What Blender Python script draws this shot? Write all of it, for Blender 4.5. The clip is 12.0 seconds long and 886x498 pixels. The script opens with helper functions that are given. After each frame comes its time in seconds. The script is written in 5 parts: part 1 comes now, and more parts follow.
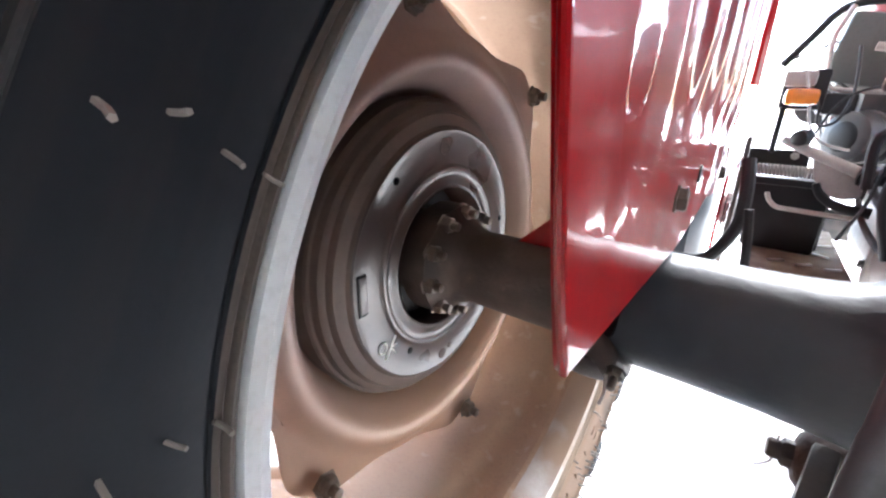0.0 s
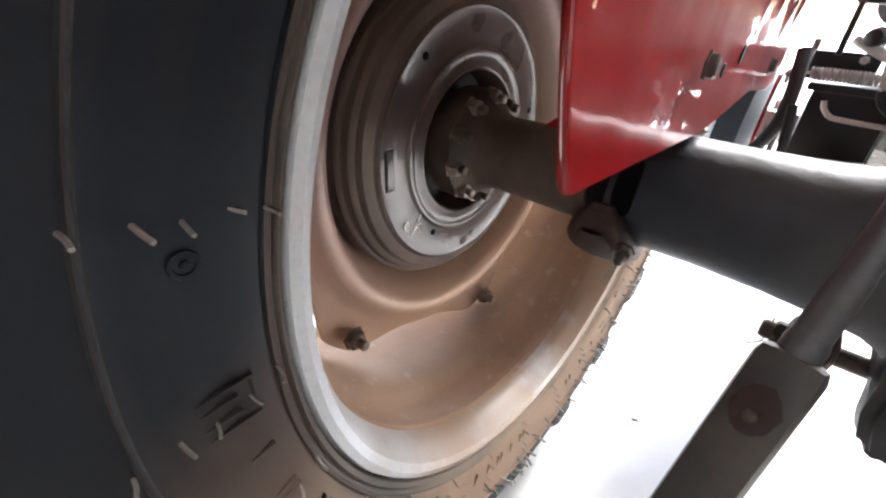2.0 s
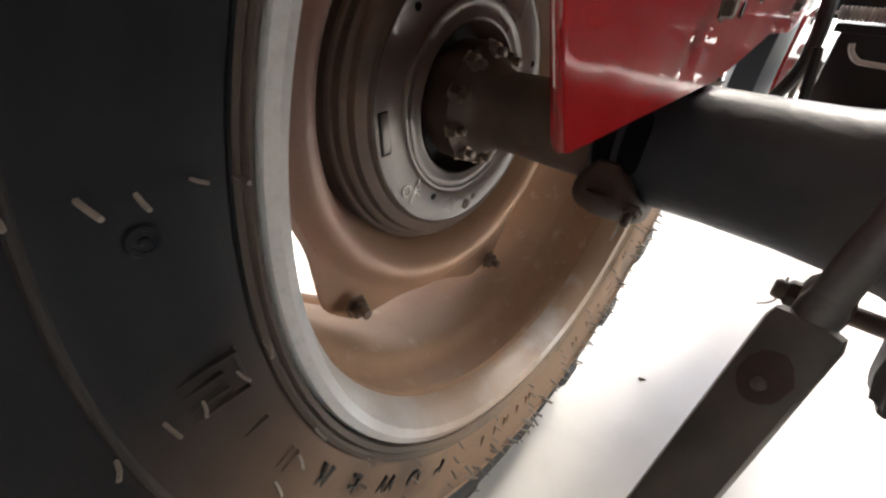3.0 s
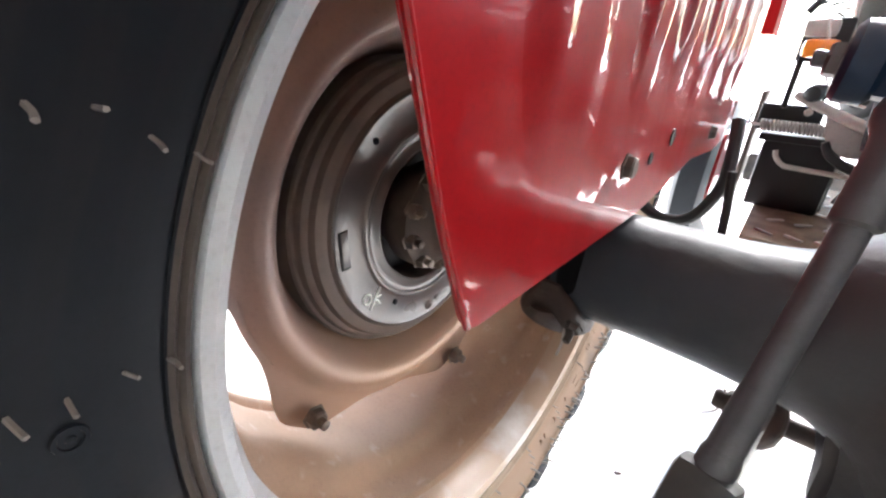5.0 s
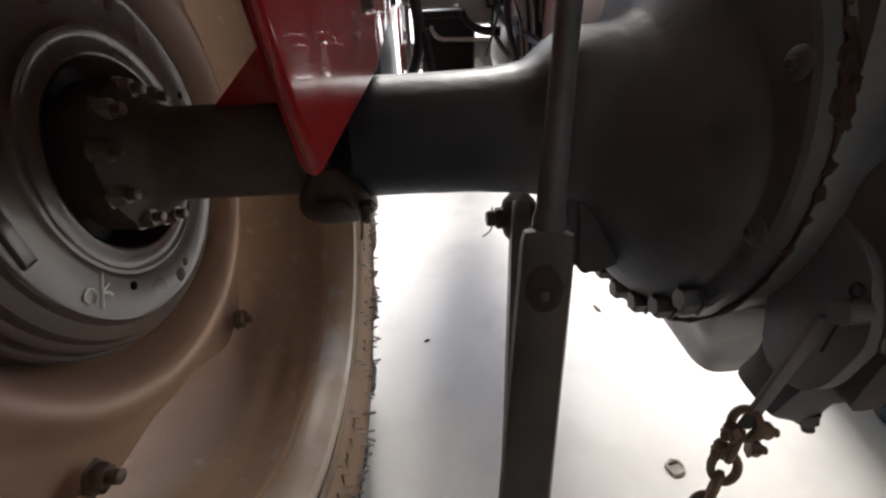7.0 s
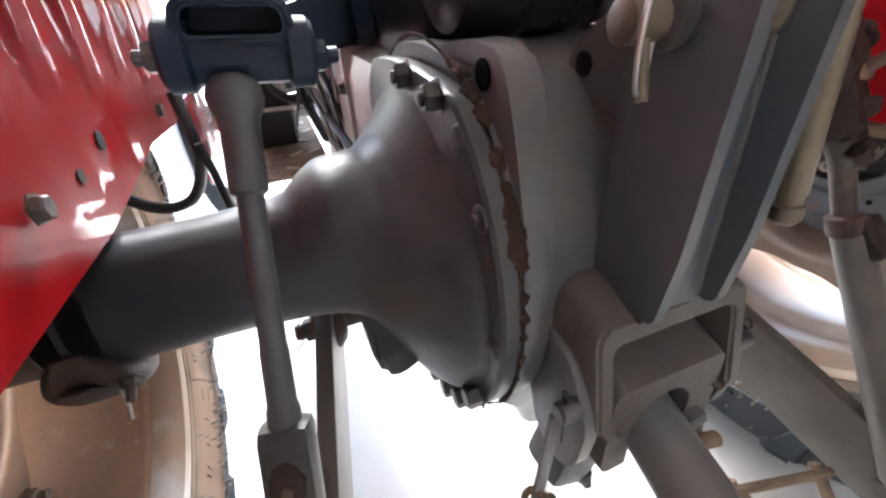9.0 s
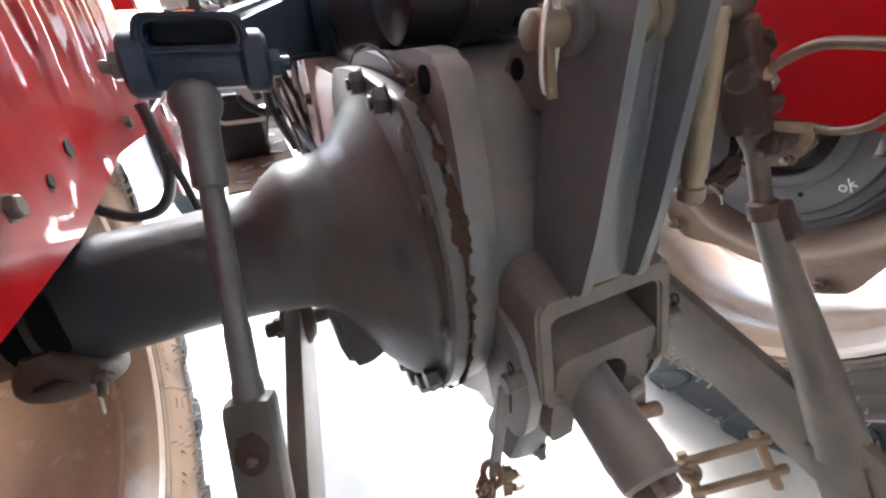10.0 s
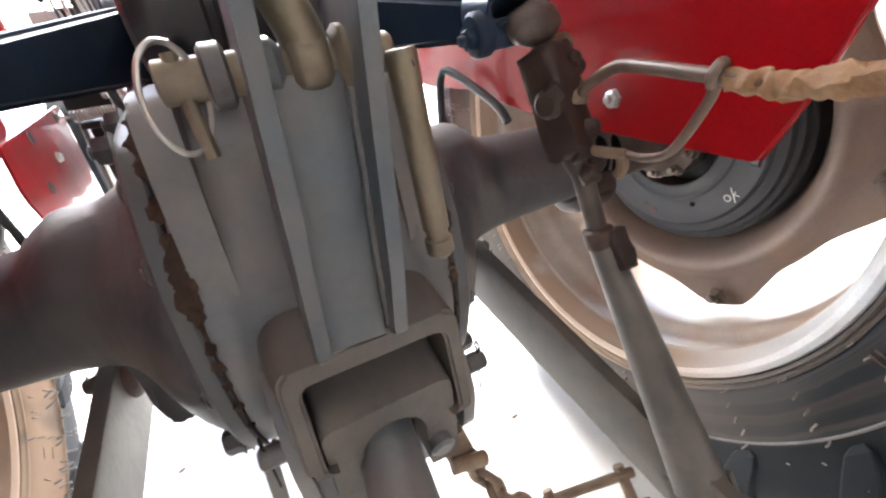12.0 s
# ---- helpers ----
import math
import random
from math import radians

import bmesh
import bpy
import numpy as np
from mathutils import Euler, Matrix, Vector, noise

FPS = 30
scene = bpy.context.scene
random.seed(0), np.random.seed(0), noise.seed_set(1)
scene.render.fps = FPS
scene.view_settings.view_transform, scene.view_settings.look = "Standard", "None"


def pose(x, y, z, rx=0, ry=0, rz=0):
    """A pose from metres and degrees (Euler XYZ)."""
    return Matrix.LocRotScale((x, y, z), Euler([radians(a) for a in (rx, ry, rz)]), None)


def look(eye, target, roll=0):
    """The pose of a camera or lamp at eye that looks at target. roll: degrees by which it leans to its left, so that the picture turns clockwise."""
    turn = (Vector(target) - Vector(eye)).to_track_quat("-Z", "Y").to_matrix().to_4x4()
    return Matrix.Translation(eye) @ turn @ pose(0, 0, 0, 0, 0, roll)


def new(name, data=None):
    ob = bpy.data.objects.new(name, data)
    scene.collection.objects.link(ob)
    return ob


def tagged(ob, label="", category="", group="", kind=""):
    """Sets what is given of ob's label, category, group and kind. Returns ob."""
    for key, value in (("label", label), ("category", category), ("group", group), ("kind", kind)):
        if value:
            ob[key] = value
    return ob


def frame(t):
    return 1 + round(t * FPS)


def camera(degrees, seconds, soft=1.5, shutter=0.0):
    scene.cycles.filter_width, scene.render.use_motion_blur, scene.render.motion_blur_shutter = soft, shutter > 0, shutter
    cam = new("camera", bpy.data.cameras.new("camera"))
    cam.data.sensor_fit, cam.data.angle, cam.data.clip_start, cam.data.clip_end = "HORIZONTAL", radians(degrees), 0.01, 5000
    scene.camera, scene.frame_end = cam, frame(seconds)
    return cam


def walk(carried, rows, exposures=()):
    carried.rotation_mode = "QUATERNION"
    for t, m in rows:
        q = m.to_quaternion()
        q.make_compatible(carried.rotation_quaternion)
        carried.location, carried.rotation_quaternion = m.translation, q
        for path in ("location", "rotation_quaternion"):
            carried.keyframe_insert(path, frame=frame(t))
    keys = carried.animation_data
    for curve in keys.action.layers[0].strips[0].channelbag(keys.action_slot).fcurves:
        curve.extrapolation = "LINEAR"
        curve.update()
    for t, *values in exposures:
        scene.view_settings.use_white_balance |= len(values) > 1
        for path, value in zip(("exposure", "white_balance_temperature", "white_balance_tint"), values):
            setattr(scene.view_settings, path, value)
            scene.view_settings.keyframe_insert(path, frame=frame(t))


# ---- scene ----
cam = camera(92.7, 12.0, soft=2.4, shutter=0.12)
PATH = [
    (0, (-0.3393, -0.4417, 0.8078), (-0.8945, 0.3238, 0.4825), 1.93),
    (0.5, (-0.3248, -0.4513, 0.8119), (-0.8742, 0.3255, 0.5039), 2.71),
    (1, (-0.3163, -0.4631, 0.7952), (-0.8678, 0.2726, 0.4019), 3.47),
    (1.5, (-0.3152, -0.4718, 0.7811), (-0.8686, 0.2208, 0.3184), 3.85),
    (2, (-0.3095, -0.4687, 0.7761), (-0.8586, 0.1995, 0.2740), 3.46),
    (2.5, (-0.3071, -0.4587, 0.7731), (-0.8421, 0.1888, 0.2304), 2.40),
    (3, (-0.3104, -0.4520, 0.7705), (-0.8433, 0.1694, 0.1961), 1.38),
    (3.5, (-0.3104, -0.4430, 0.7745), (-0.8417, 0.2610, 0.3033), 0.32),
    (3.7, (-0.3084, -0.4441, 0.7804), (-0.8529, 0.2826, 0.3615), 0.23),
    (5.5, (-0.2710, -0.4236, 0.8544), (-0.8242, 0.2793, 0.4074), 2.82),
    (6, (-0.2492, -0.4223, 0.8802), (-0.6233, 0.3621, 0.3854), -1.16),
    (6.5, (-0.3115, -0.4367, 0.7907), (-0.4359, 0.3877, 0.2384), -1.06),
    (6.7, (-0.3358, -0.4401, 0.7717), (-0.3445, 0.3848, 0.2065), -3.32),
    (8.3, (-0.3561, -0.3948, 0.7535), (-0.2573, 0.4959, 0.3098), -0.94),
    (8.5, (-0.3273, -0.3937, 0.7753), (-0.1608, 0.4831, 0.3240), 0.30),
    (8.7, (-0.2857, -0.4023, 0.8190), (-0.0598, 0.4235, 0.3023), -0.61),
    (9, (-0.2267, -0.4110, 0.8504), (0.0566, 0.3883, 0.3205), -4.15),
    (9.5, (-0.2190, -0.4445, 0.8483), (0.0968, 0.3293, 0.2992), -4.00),
    (10, (-0.2187, -0.4543, 0.8494), (0.1122, 0.3392, 0.3386), -4.40),
    (10.5, (-0.1972, -0.4679, 0.8356), (0.1318, 0.3055, 0.2937), -2.54),
    (11, (-0.1566, -0.4860, 0.8491), (0.1899, 0.2876, 0.3187), -4.52),
    (11.5, (-0.0897, -0.4910, 0.8596), (0.2953, 0.2698, 0.3371), -5.47),
    (12, (-0.0295, -0.4890, 0.8556), (0.3259, 0.2915, 0.3412), -5.89),
]
EXPOSE = [(t, e, k, 10) for t, e, k in ((0.0, 3.5, 5750), (1.0, 3.4, 5950), (2.0, 3.1, 6100), (2.5, 2.85, 6250), (3.0, 2.35, 6800), (3.5, 2.5, 7000), (3.7, 2.6, 6900), (5.5, 3.48, 5950), (6.0, 3.42, 6100), (6.5, 2.45, 6550), (6.7, 1.95, 6400), (8.3, 0.9, 6500), (8.5, 1.45, 6500), (8.6, 2.1, 6200), (8.7, 2.45, 5950), (9.0, 3.2, 5950), (9.5, 3.42, 6000), (10.5, 3.52, 6050), (12.0, 3.52, 6150))]
walk(cam, [(t, look(eye, target, roll)) for t, eye, target, roll in PATH], EXPOSE)

# ---- light ----
world = bpy.data.worlds.new("world")
scene.world = world
world.use_nodes = True
wn, wl = world.node_tree.nodes, world.node_tree.links
sky = wn.new("ShaderNodeTexSky")
sky.sky_type, sky.sun_disc = "NISHITA", False
sky.sun_elevation, sky.sun_rotation, sky.air_density, sky.dust_density = radians(42), radians(13), 1.0, 1.5
wl.new(sky.outputs["Color"], wn["Background"].inputs["Color"])
wn["Background"].inputs["Strength"].default_value = 0.15
sun = new("sun", bpy.data.lights.new("sun", "SUN"))
sun.data.energy, sun.data.angle, sun.data.color = 5.0, radians(25), (1.0, 0.96, 0.9)
sun.matrix_world = look((1.2, 5.0, 4.6), (0, 0, 0))


# ---- materials ----
def material(name, base, rough=0.5, metal=0.0, second=None, amount=0.5, scale=8.0, grain=120.0, bump=0.1, coat=0.0, dust=None, dust_amount=0.0, spots=None, settled=None, wave=0.0, spec=0.5, mid_tone=None, lumps=0.0, rings=None):
    """A surface with patches of a second colour, fine grain, dust that lies in drifts, and relief."""
    m = bpy.data.materials.new(name)
    m.use_nodes = True
    n, l = m.node_tree.nodes, m.node_tree.links
    p = n["Principled BSDF"]
    co = n.new("ShaderNodeTexCoord")
    big, fine = n.new("ShaderNodeTexNoise"), n.new("ShaderNodeTexNoise")
    for tex, s, d in ((big, scale, 6.0), (fine, grain, 3.0)):
        tex.inputs["Scale"].default_value, tex.inputs["Detail"].default_value = s, d
        l.new(co.outputs["Object"], tex.inputs["Vector"])

    def ramp(source, lo, hi):
        r = n.new("ShaderNodeMapRange")
        r.inputs["From Min"].default_value, r.inputs["From Max"].default_value = lo, hi
        l.new(source, r.inputs["Value"])
        return r.outputs["Result"]

    def mix(a, b, factor, k=1.0):
        x = n.new("ShaderNodeMix")
        x.data_type = "RGBA"
        g = n.new("ShaderNodeMath")
        g.operation = "MULTIPLY"
        g.inputs[1].default_value = k
        l.new(factor, g.inputs[0])
        l.new(g.outputs[0], x.inputs["Factor"])
        for s, v in (("A", a), ("B", b)):
            sock = [i for i in x.inputs if i.name == s and i.type == "RGBA"][0]
            if isinstance(v, tuple):
                sock.default_value = (*v, 1)
            else:
                l.new(v, sock)
        return [o for o in x.outputs if o.type == "RGBA"][0]

    second = second or tuple(c * 0.7 for c in base)
    col = mix(base, second, ramp(big.outputs["Fac"], 0.42, 0.62), amount)
    col = mix(col, tuple(c * 0.6 for c in base), ramp(fine.outputs["Fac"], 0.5, 0.75), 0.35)
    if dust:
        drift = n.new("ShaderNodeTexNoise")
        drift.inputs["Scale"].default_value, drift.inputs["Detail"].default_value = scale * 2.3, 8.0
        l.new(co.outputs["Object"], drift.inputs["Vector"])
        col = mix(col, dust, ramp(drift.outputs["Fac"], 0.38, 0.66), dust_amount)
    if spots:
        sp = n.new("ShaderNodeTexNoise")
        sp.inputs["Scale"].default_value, sp.inputs["Detail"].default_value = scale * 5, 4.0
        l.new(co.outputs["Object"], sp.inputs["Vector"])
        col = mix(col, spots, ramp(sp.outputs["Fac"], 0.62, 0.7), 0.8)
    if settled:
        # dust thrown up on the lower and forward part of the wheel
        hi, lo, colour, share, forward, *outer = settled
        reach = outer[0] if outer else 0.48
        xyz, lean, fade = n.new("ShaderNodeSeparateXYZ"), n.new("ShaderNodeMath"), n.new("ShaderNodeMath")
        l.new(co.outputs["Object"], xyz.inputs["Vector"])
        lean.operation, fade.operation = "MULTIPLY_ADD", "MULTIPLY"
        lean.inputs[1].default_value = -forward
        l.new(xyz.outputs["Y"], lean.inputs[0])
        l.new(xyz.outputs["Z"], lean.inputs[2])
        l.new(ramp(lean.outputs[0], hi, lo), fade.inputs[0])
        hub, gap, ring = n.new("ShaderNodeCombineXYZ"), n.new("ShaderNodeVectorMath"), n.new("ShaderNodeMath")
        hub.inputs[2].default_value = 0.61
        l.new(xyz.outputs["X"], hub.inputs[0])
        gap.operation, ring.operation = "DISTANCE", "MULTIPLY"
        l.new(co.outputs["Object"], gap.inputs[0])
        l.new(hub.outputs[0], gap.inputs[1])
        l.new(ramp(gap.outputs["Value"], reach + 0.008, reach - 0.004), ring.inputs[0])
        l.new(ramp(big.outputs["Fac"], 0.18, 0.48), ring.inputs[1])
        l.new(ring.outputs[0], fade.inputs[1])
        if rings:
            # faint concentric smears of dried mud
            smear, turns, sway = n.new("ShaderNodeTexNoise"), n.new("ShaderNodeMath"), n.new("ShaderNodeMath")
            smear.noise_dimensions = "1D"
            smear.inputs["Scale"].default_value, smear.inputs["Detail"].default_value = 1.0, 5.0
            turns.operation = sway.operation = "MULTIPLY_ADD"
            turns.inputs[1].default_value = 75.0
            sway.inputs[1].default_value = 2.2
            l.new(big.outputs["Fac"], sway.inputs[0])
            l.new(gap.outputs["Value"], turns.inputs[0])
            l.new(sway.outputs[0], turns.inputs[2])
            l.new(turns.outputs[0], smear.inputs["W"])
            thin = n.new("ShaderNodeMath")
            thin.operation = "MULTIPLY"
            l.new(ramp(smear.outputs["Fac"], 0.42, 0.68), thin.inputs[0])
            l.new(ring.outputs[0], thin.inputs[1])
            col = mix(col, rings[0], thin.outputs[0], rings[1])
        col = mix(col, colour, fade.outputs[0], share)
    if mid_tone:
        # another colour that grows stronger towards the middle of the casting
        wide, narrow, colour, share = mid_tone
        xyz, off, spread = n.new("ShaderNodeSeparateXYZ"), n.new("ShaderNodeMath"), n.new("ShaderNodeMath")
        l.new(co.outputs["Object"], xyz.inputs["Vector"])
        off.operation, spread.operation = "ABSOLUTE", "MULTIPLY"
        l.new(xyz.outputs["X"], off.inputs[0])
        l.new(ramp(off.outputs[0], wide, narrow), spread.inputs[0])
        l.new(ramp(big.outputs["Fac"], 0.25, 0.5), spread.inputs[1])
        col = mix(col, colour, spread.outputs[0], share)
    l.new(col, p.inputs["Base Color"])
    p.inputs["Metallic"].default_value = metal
    rr = n.new("ShaderNodeMapRange")
    rr.inputs["To Min"].default_value, rr.inputs["To Max"].default_value = max(rough - 0.12, 0.03), min(rough + 0.15, 1)
    l.new(big.outputs["Fac"], rr.inputs["Value"])
    l.new(rr.outputs["Result"], p.inputs["Roughness"])
    p.inputs["Coat Weight"].default_value = coat
    p.inputs["Specular IOR Level"].default_value = spec
    p.inputs["Coat Roughness"].default_value = 0.035
    b = n.new("ShaderNodeBump")
    b.inputs["Strength"].default_value, b.inputs["Distance"].default_value = bump, 0.002
    l.new(fine.outputs["Fac"], b.inputs["Height"])
    if lumps:
        # uneven skin of a sand casting
        skin, b3 = n.new("ShaderNodeTexNoise"), n.new("ShaderNodeBump")
        skin.inputs["Scale"].default_value, skin.inputs["Detail"].default_value = 34.0, 7.0
        skin.inputs["Roughness"].default_value = 0.62
        l.new(co.outputs["Object"], skin.inputs["Vector"])
        b3.inputs["Strength"].default_value, b3.inputs["Distance"].default_value = 0.8, lumps
        l.new(skin.outputs["Fac"], b3.inputs["Height"])
        l.new(b.outputs["Normal"], b3.inputs["Normal"])
        b = b3
    if wave:
        swell, b2 = n.new("ShaderNodeTexNoise"), n.new("ShaderNodeBump")
        swell.inputs["Scale"].default_value, swell.inputs["Detail"].default_value = 13.0, 1.5
        squash = n.new("ShaderNodeVectorMath")
        squash.operation = "MULTIPLY"
        squash.inputs[1].default_value = (1, 1, 0.3)
        l.new(co.outputs["Object"], squash.inputs[0])
        l.new(squash.outputs[0], swell.inputs["Vector"])
        b2.inputs["Strength"].default_value, b2.inputs["Distance"].default_value = 1.0, wave
        l.new(swell.outputs["Fac"], b2.inputs["Height"])
        l.new(b.outputs["Normal"], b2.inputs["Normal"])
        l.new(b2.outputs["Normal"], p.inputs["Coat Normal"])
        l.new(b2.outputs["Normal"], p.inputs["Normal"])
    else:
        l.new(b.outputs["Normal"], p.inputs["Normal"])
    return m


CAST = material("grey_cast_iron_paint", (0.090, 0.097, 0.104), 0.45, 0.0, (0.068, 0.067, 0.069), 0.7, 7, 110, 0.14, dust=(0.155, 0.128, 0.108), dust_amount=0.55, spec=0.45, lumps=0.0007)
TRUMPET = material("blue_grey_axle_paint", (0.011, 0.015, 0.022), 0.40, 0.0, (0.012, 0.013, 0.016), 0.6, 9, 90, 0.22, dust=(0.030, 0.029, 0.030), dust_amount=0.25, spec=0.28, mid_tone=(0.36, 0.17, (0.066, 0.066, 0.065), 0.85), lumps=0.0011)
# right-hand copy of the axle paint, lightened for the light on that side
TRUMPETLIT = material("lit_dusty_axle_paint", (0.055, 0.058, 0.063), 0.42, 0.0, (0.044, 0.042, 0.043), 0.6, 9, 90, 0.22, dust=(0.09, 0.08, 0.072), dust_amount=0.5, spec=0.4, lumps=0.0011)
CASTDARK = material("dark_grey_paint", (0.04, 0.04, 0.042), 0.42, 0.0, None, 0.6, 10, 220, 0.15, dust=(0.16, 0.13, 0.11), dust_amount=0.3)
NAVY = material("blue_black_paint", (0.006, 0.018, 0.040), 0.5, 0.0, (0.006, 0.012, 0.022), 0.6, 9, 120, 0.18, dust=(0.035, 0.034, 0.034), dust_amount=0.2, spec=0.3)
ROCK = material("oily_black_housing", (0.010, 0.009, 0.013), 0.30, 0.0, (0.016, 0.011, 0.013), 0.6, 12, 140, 0.2, dust=(0.04, 0.032, 0.03), dust_amount=0.3, spec=0.45)
RED = material("red_body_paint", (0.225, 0.0026, 0.0048), 0.32, 0.0, (0.19, 0.0026, 0.0048), 0.5, 5, 300, 0.01, coat=0.6, wave=0.0026, spec=0.1)
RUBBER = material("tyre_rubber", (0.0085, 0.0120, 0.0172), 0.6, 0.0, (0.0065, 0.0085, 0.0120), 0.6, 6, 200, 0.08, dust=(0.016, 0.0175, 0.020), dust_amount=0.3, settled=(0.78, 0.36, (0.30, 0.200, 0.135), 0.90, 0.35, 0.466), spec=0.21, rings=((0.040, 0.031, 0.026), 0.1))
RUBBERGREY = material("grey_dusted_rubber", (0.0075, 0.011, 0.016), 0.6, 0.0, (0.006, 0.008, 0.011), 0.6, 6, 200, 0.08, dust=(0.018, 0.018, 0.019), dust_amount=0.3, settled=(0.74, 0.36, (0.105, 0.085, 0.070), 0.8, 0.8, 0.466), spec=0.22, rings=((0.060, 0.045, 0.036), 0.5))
MARK = material("dusty_moulding", (0.030, 0.030, 0.031), 0.7, 0.0, (0.02, 0.02, 0.021), 0.6, 30, 200, 0.1, spec=0.3, settled=(0.76, 0.36, (0.34, 0.23, 0.16), 0.9, 0.35))
RUBBERTAN = material("dusty_rubber", (0.055, 0.043, 0.035), 0.7, 0.0, (0.085, 0.068, 0.055), 0.6, 14, 300, 0.25, settled=(0.60, 0.25, (0.30, 0.215, 0.15), 0.9, 0.7))
RIDGE = material("pale_ridge_rubber", (0.16, 0.15, 0.145), 0.5, 0.0, (0.09, 0.085, 0.08), 0.6, 30, 200, 0.1)
WHISKER = material("grey_rubber", (0.24, 0.22, 0.20), 0.6)
SILVER = material("silver_rim_paint", (0.62, 0.68, 0.73), 0.34, 0.0, (0.54, 0.58, 0.61), 0.5, 7, 240, 0.06, dust=(0.55, 0.48, 0.42), dust_amount=0.25, settled=(0.80, 0.44, (0.33, 0.225, 0.155), 0.97, 0.75))
# dark base holds the upper disc's shade; settled dust pales the lower part
RIMDUSTSHADE = material("dusty_shaded_rim_paint", (0.23, 0.160, 0.145), 0.42, 0.1, (0.19, 0.125, 0.11), 0.7, 5, 200, 0.05, dust=(0.33, 0.20, 0.15), dust_amount=0.35, settled=(0.72, 0.36, (0.47, 0.30, 0.195), 0.85, 0.35))
RIMIN = material("brown_rim_well", (0.35, 0.23, 0.158), 0.75, 0.0, (0.29, 0.185, 0.125), 0.7, 6, 200, 0.08, dust=(0.40, 0.27, 0.18), dust_amount=0.4, spots=(0.42, 0.32, 0.25), spec=0.3)
RIMPALE = material("pale_rim_paint", (0.50, 0.46, 0.42), 0.45, 0.1, (0.36, 0.27, 0.20), 0.8, 5, 200, 0.05, dust=(0.34, 0.19, 0.11), dust_amount=0.5)
DISCBROWN = material("brown_dusty_disc", (0.21, 0.16, 0.135), 0.5, 0.0, (0.17, 0.12, 0.09), 0.7, 6, 200, 0.08, dust=(0.25, 0.16, 0.105), dust_amount=0.4)
HUB = material("grey_hub_paint", (0.052, 0.041, 0.039), 0.30, 0.0, (0.050, 0.036, 0.032), 0.6, 9, 200, 0.05, dust=(0.090, 0.056, 0.042), dust_amount=0.5, coat=0.2, spec=0.5)
DRUM = material("dusty_drum_side", (0.105, 0.080, 0.068), 0.5, 0.0, (0.085, 0.060, 0.050), 0.6, 8, 200, 0.06, dust=(0.15, 0.105, 0.08), dust_amount=0.5, spec=0.35)
# darker copy of the hub paint that holds the right wheel's shade
HUBSHADE = material("shaded_hub_paint", (0.040, 0.042, 0.047), 0.55, 0.0, (0.034, 0.034, 0.037), 0.6, 9, 200, 0.05, dust=(0.06, 0.052, 0.048), dust_amount=0.4, spec=0.3)
RUST = material("rust", (0.060, 0.028, 0.020), 0.65, 0.1, (0.022, 0.014, 0.011), 0.7, 30, 200, 0.6)
CRANK = material("brown_crank_rod", (0.12, 0.085, 0.062), 0.45, 0.2, (0.08, 0.05, 0.035), 0.6, 30, 200, 0.2)
RUSTGREY = material("worn_steel", (0.080, 0.060, 0.050), 0.5, 0.3, (0.045, 0.034, 0.028), 0.8, 22, 200, 0.4)
NUT = material("brown_nut_steel", (0.17, 0.135, 0.11), 0.42, 0.3, (0.07, 0.048, 0.036), 0.7, 40, 200, 0.3)
ROD = material("dark_rod_steel", (0.070, 0.074, 0.078), 0.42, 0.0, (0.035, 0.032, 0.030), 0.6, 20, 200, 0.1, spec=0.35)
CLEVIS = material("dark_clevis_paint", (0.040, 0.040, 0.037), 0.5, 0.0, (0.036, 0.034, 0.031), 0.7, 14, 160, 0.15, dust=(0.10, 0.08, 0.065), dust_amount=0.35, spec=0.4)
TAN = material("dusty_tan_iron", (0.19, 0.135, 0.09), 0.65, 0.1, (0.10, 0.06, 0.04), 0.7, 30, 200, 0.4)
BRASS = material("yellow_zinc_plate", (0.15, 0.122, 0.082), 0.42, 0.35, (0.105, 0.082, 0.06), 0.7, 18, 200, 0.2)
GRIP = material("torn_tan_grip", (0.20, 0.105, 0.045), 0.7, 0.0, (0.27, 0.17, 0.09), 0.7, 40, 200, 0.6)
STEEL = material("bright_steel", (0.5, 0.48, 0.46), 0.35, 0.9, (0.35, 0.32, 0.3), 0.5, 25, 200, 0.1)
BLACK = material("black_plastic", (0.016, 0.016, 0.017), 0.45, 0.0, None, 0.5, 10, 200, 0.1, spec=0.3)
HOSE = material("black_hose_rubber", (0.018, 0.018, 0.02), 0.5)
GREYMETAL = material("grey_engine_metal", (0.10, 0.10, 0.10), 0.4, 0.2, (0.06, 0.058, 0.055), 0.6, 14, 200, 0.2)
PANEL = material("grey_green_panel", (0.10, 0.115, 0.105), 0.45, 0.0, (0.07, 0.08, 0.075), 0.5, 6, 200, 0.1)
CREAM = material("pale_cast_paint", (0.46, 0.45, 0.42), 0.45, 0.1, (0.30, 0.29, 0.27), 0.5, 12, 200, 0.15)
ORANGE = material("orange_lens", (0.8, 0.25, 0.03), 0.2, coat=0.5)
CHALK = material("chalk", (0.8, 0.8, 0.78), 0.9, grain=600, bump=0.5)
SEAL = material("brown_sealant", (0.040, 0.021, 0.013), 0.75, 0.0, (0.018, 0.011, 0.008), 0.7, 40, 300, 0.5, spec=0.2)
# near-black that stands in for the shade inside holes and recesses
HOLLOWSHADE = material("hollow_shade", (0.004, 0.004, 0.005), 0.9, 0.0, None, 0.5, 30, 200, 0.1, spec=0.05)
GREASE = material("dark_caked_grease", (0.024, 0.013, 0.010), 0.6, 0.0, (0.042, 0.021, 0.014), 0.6, 26, 160, 0.5, spec=0.35)
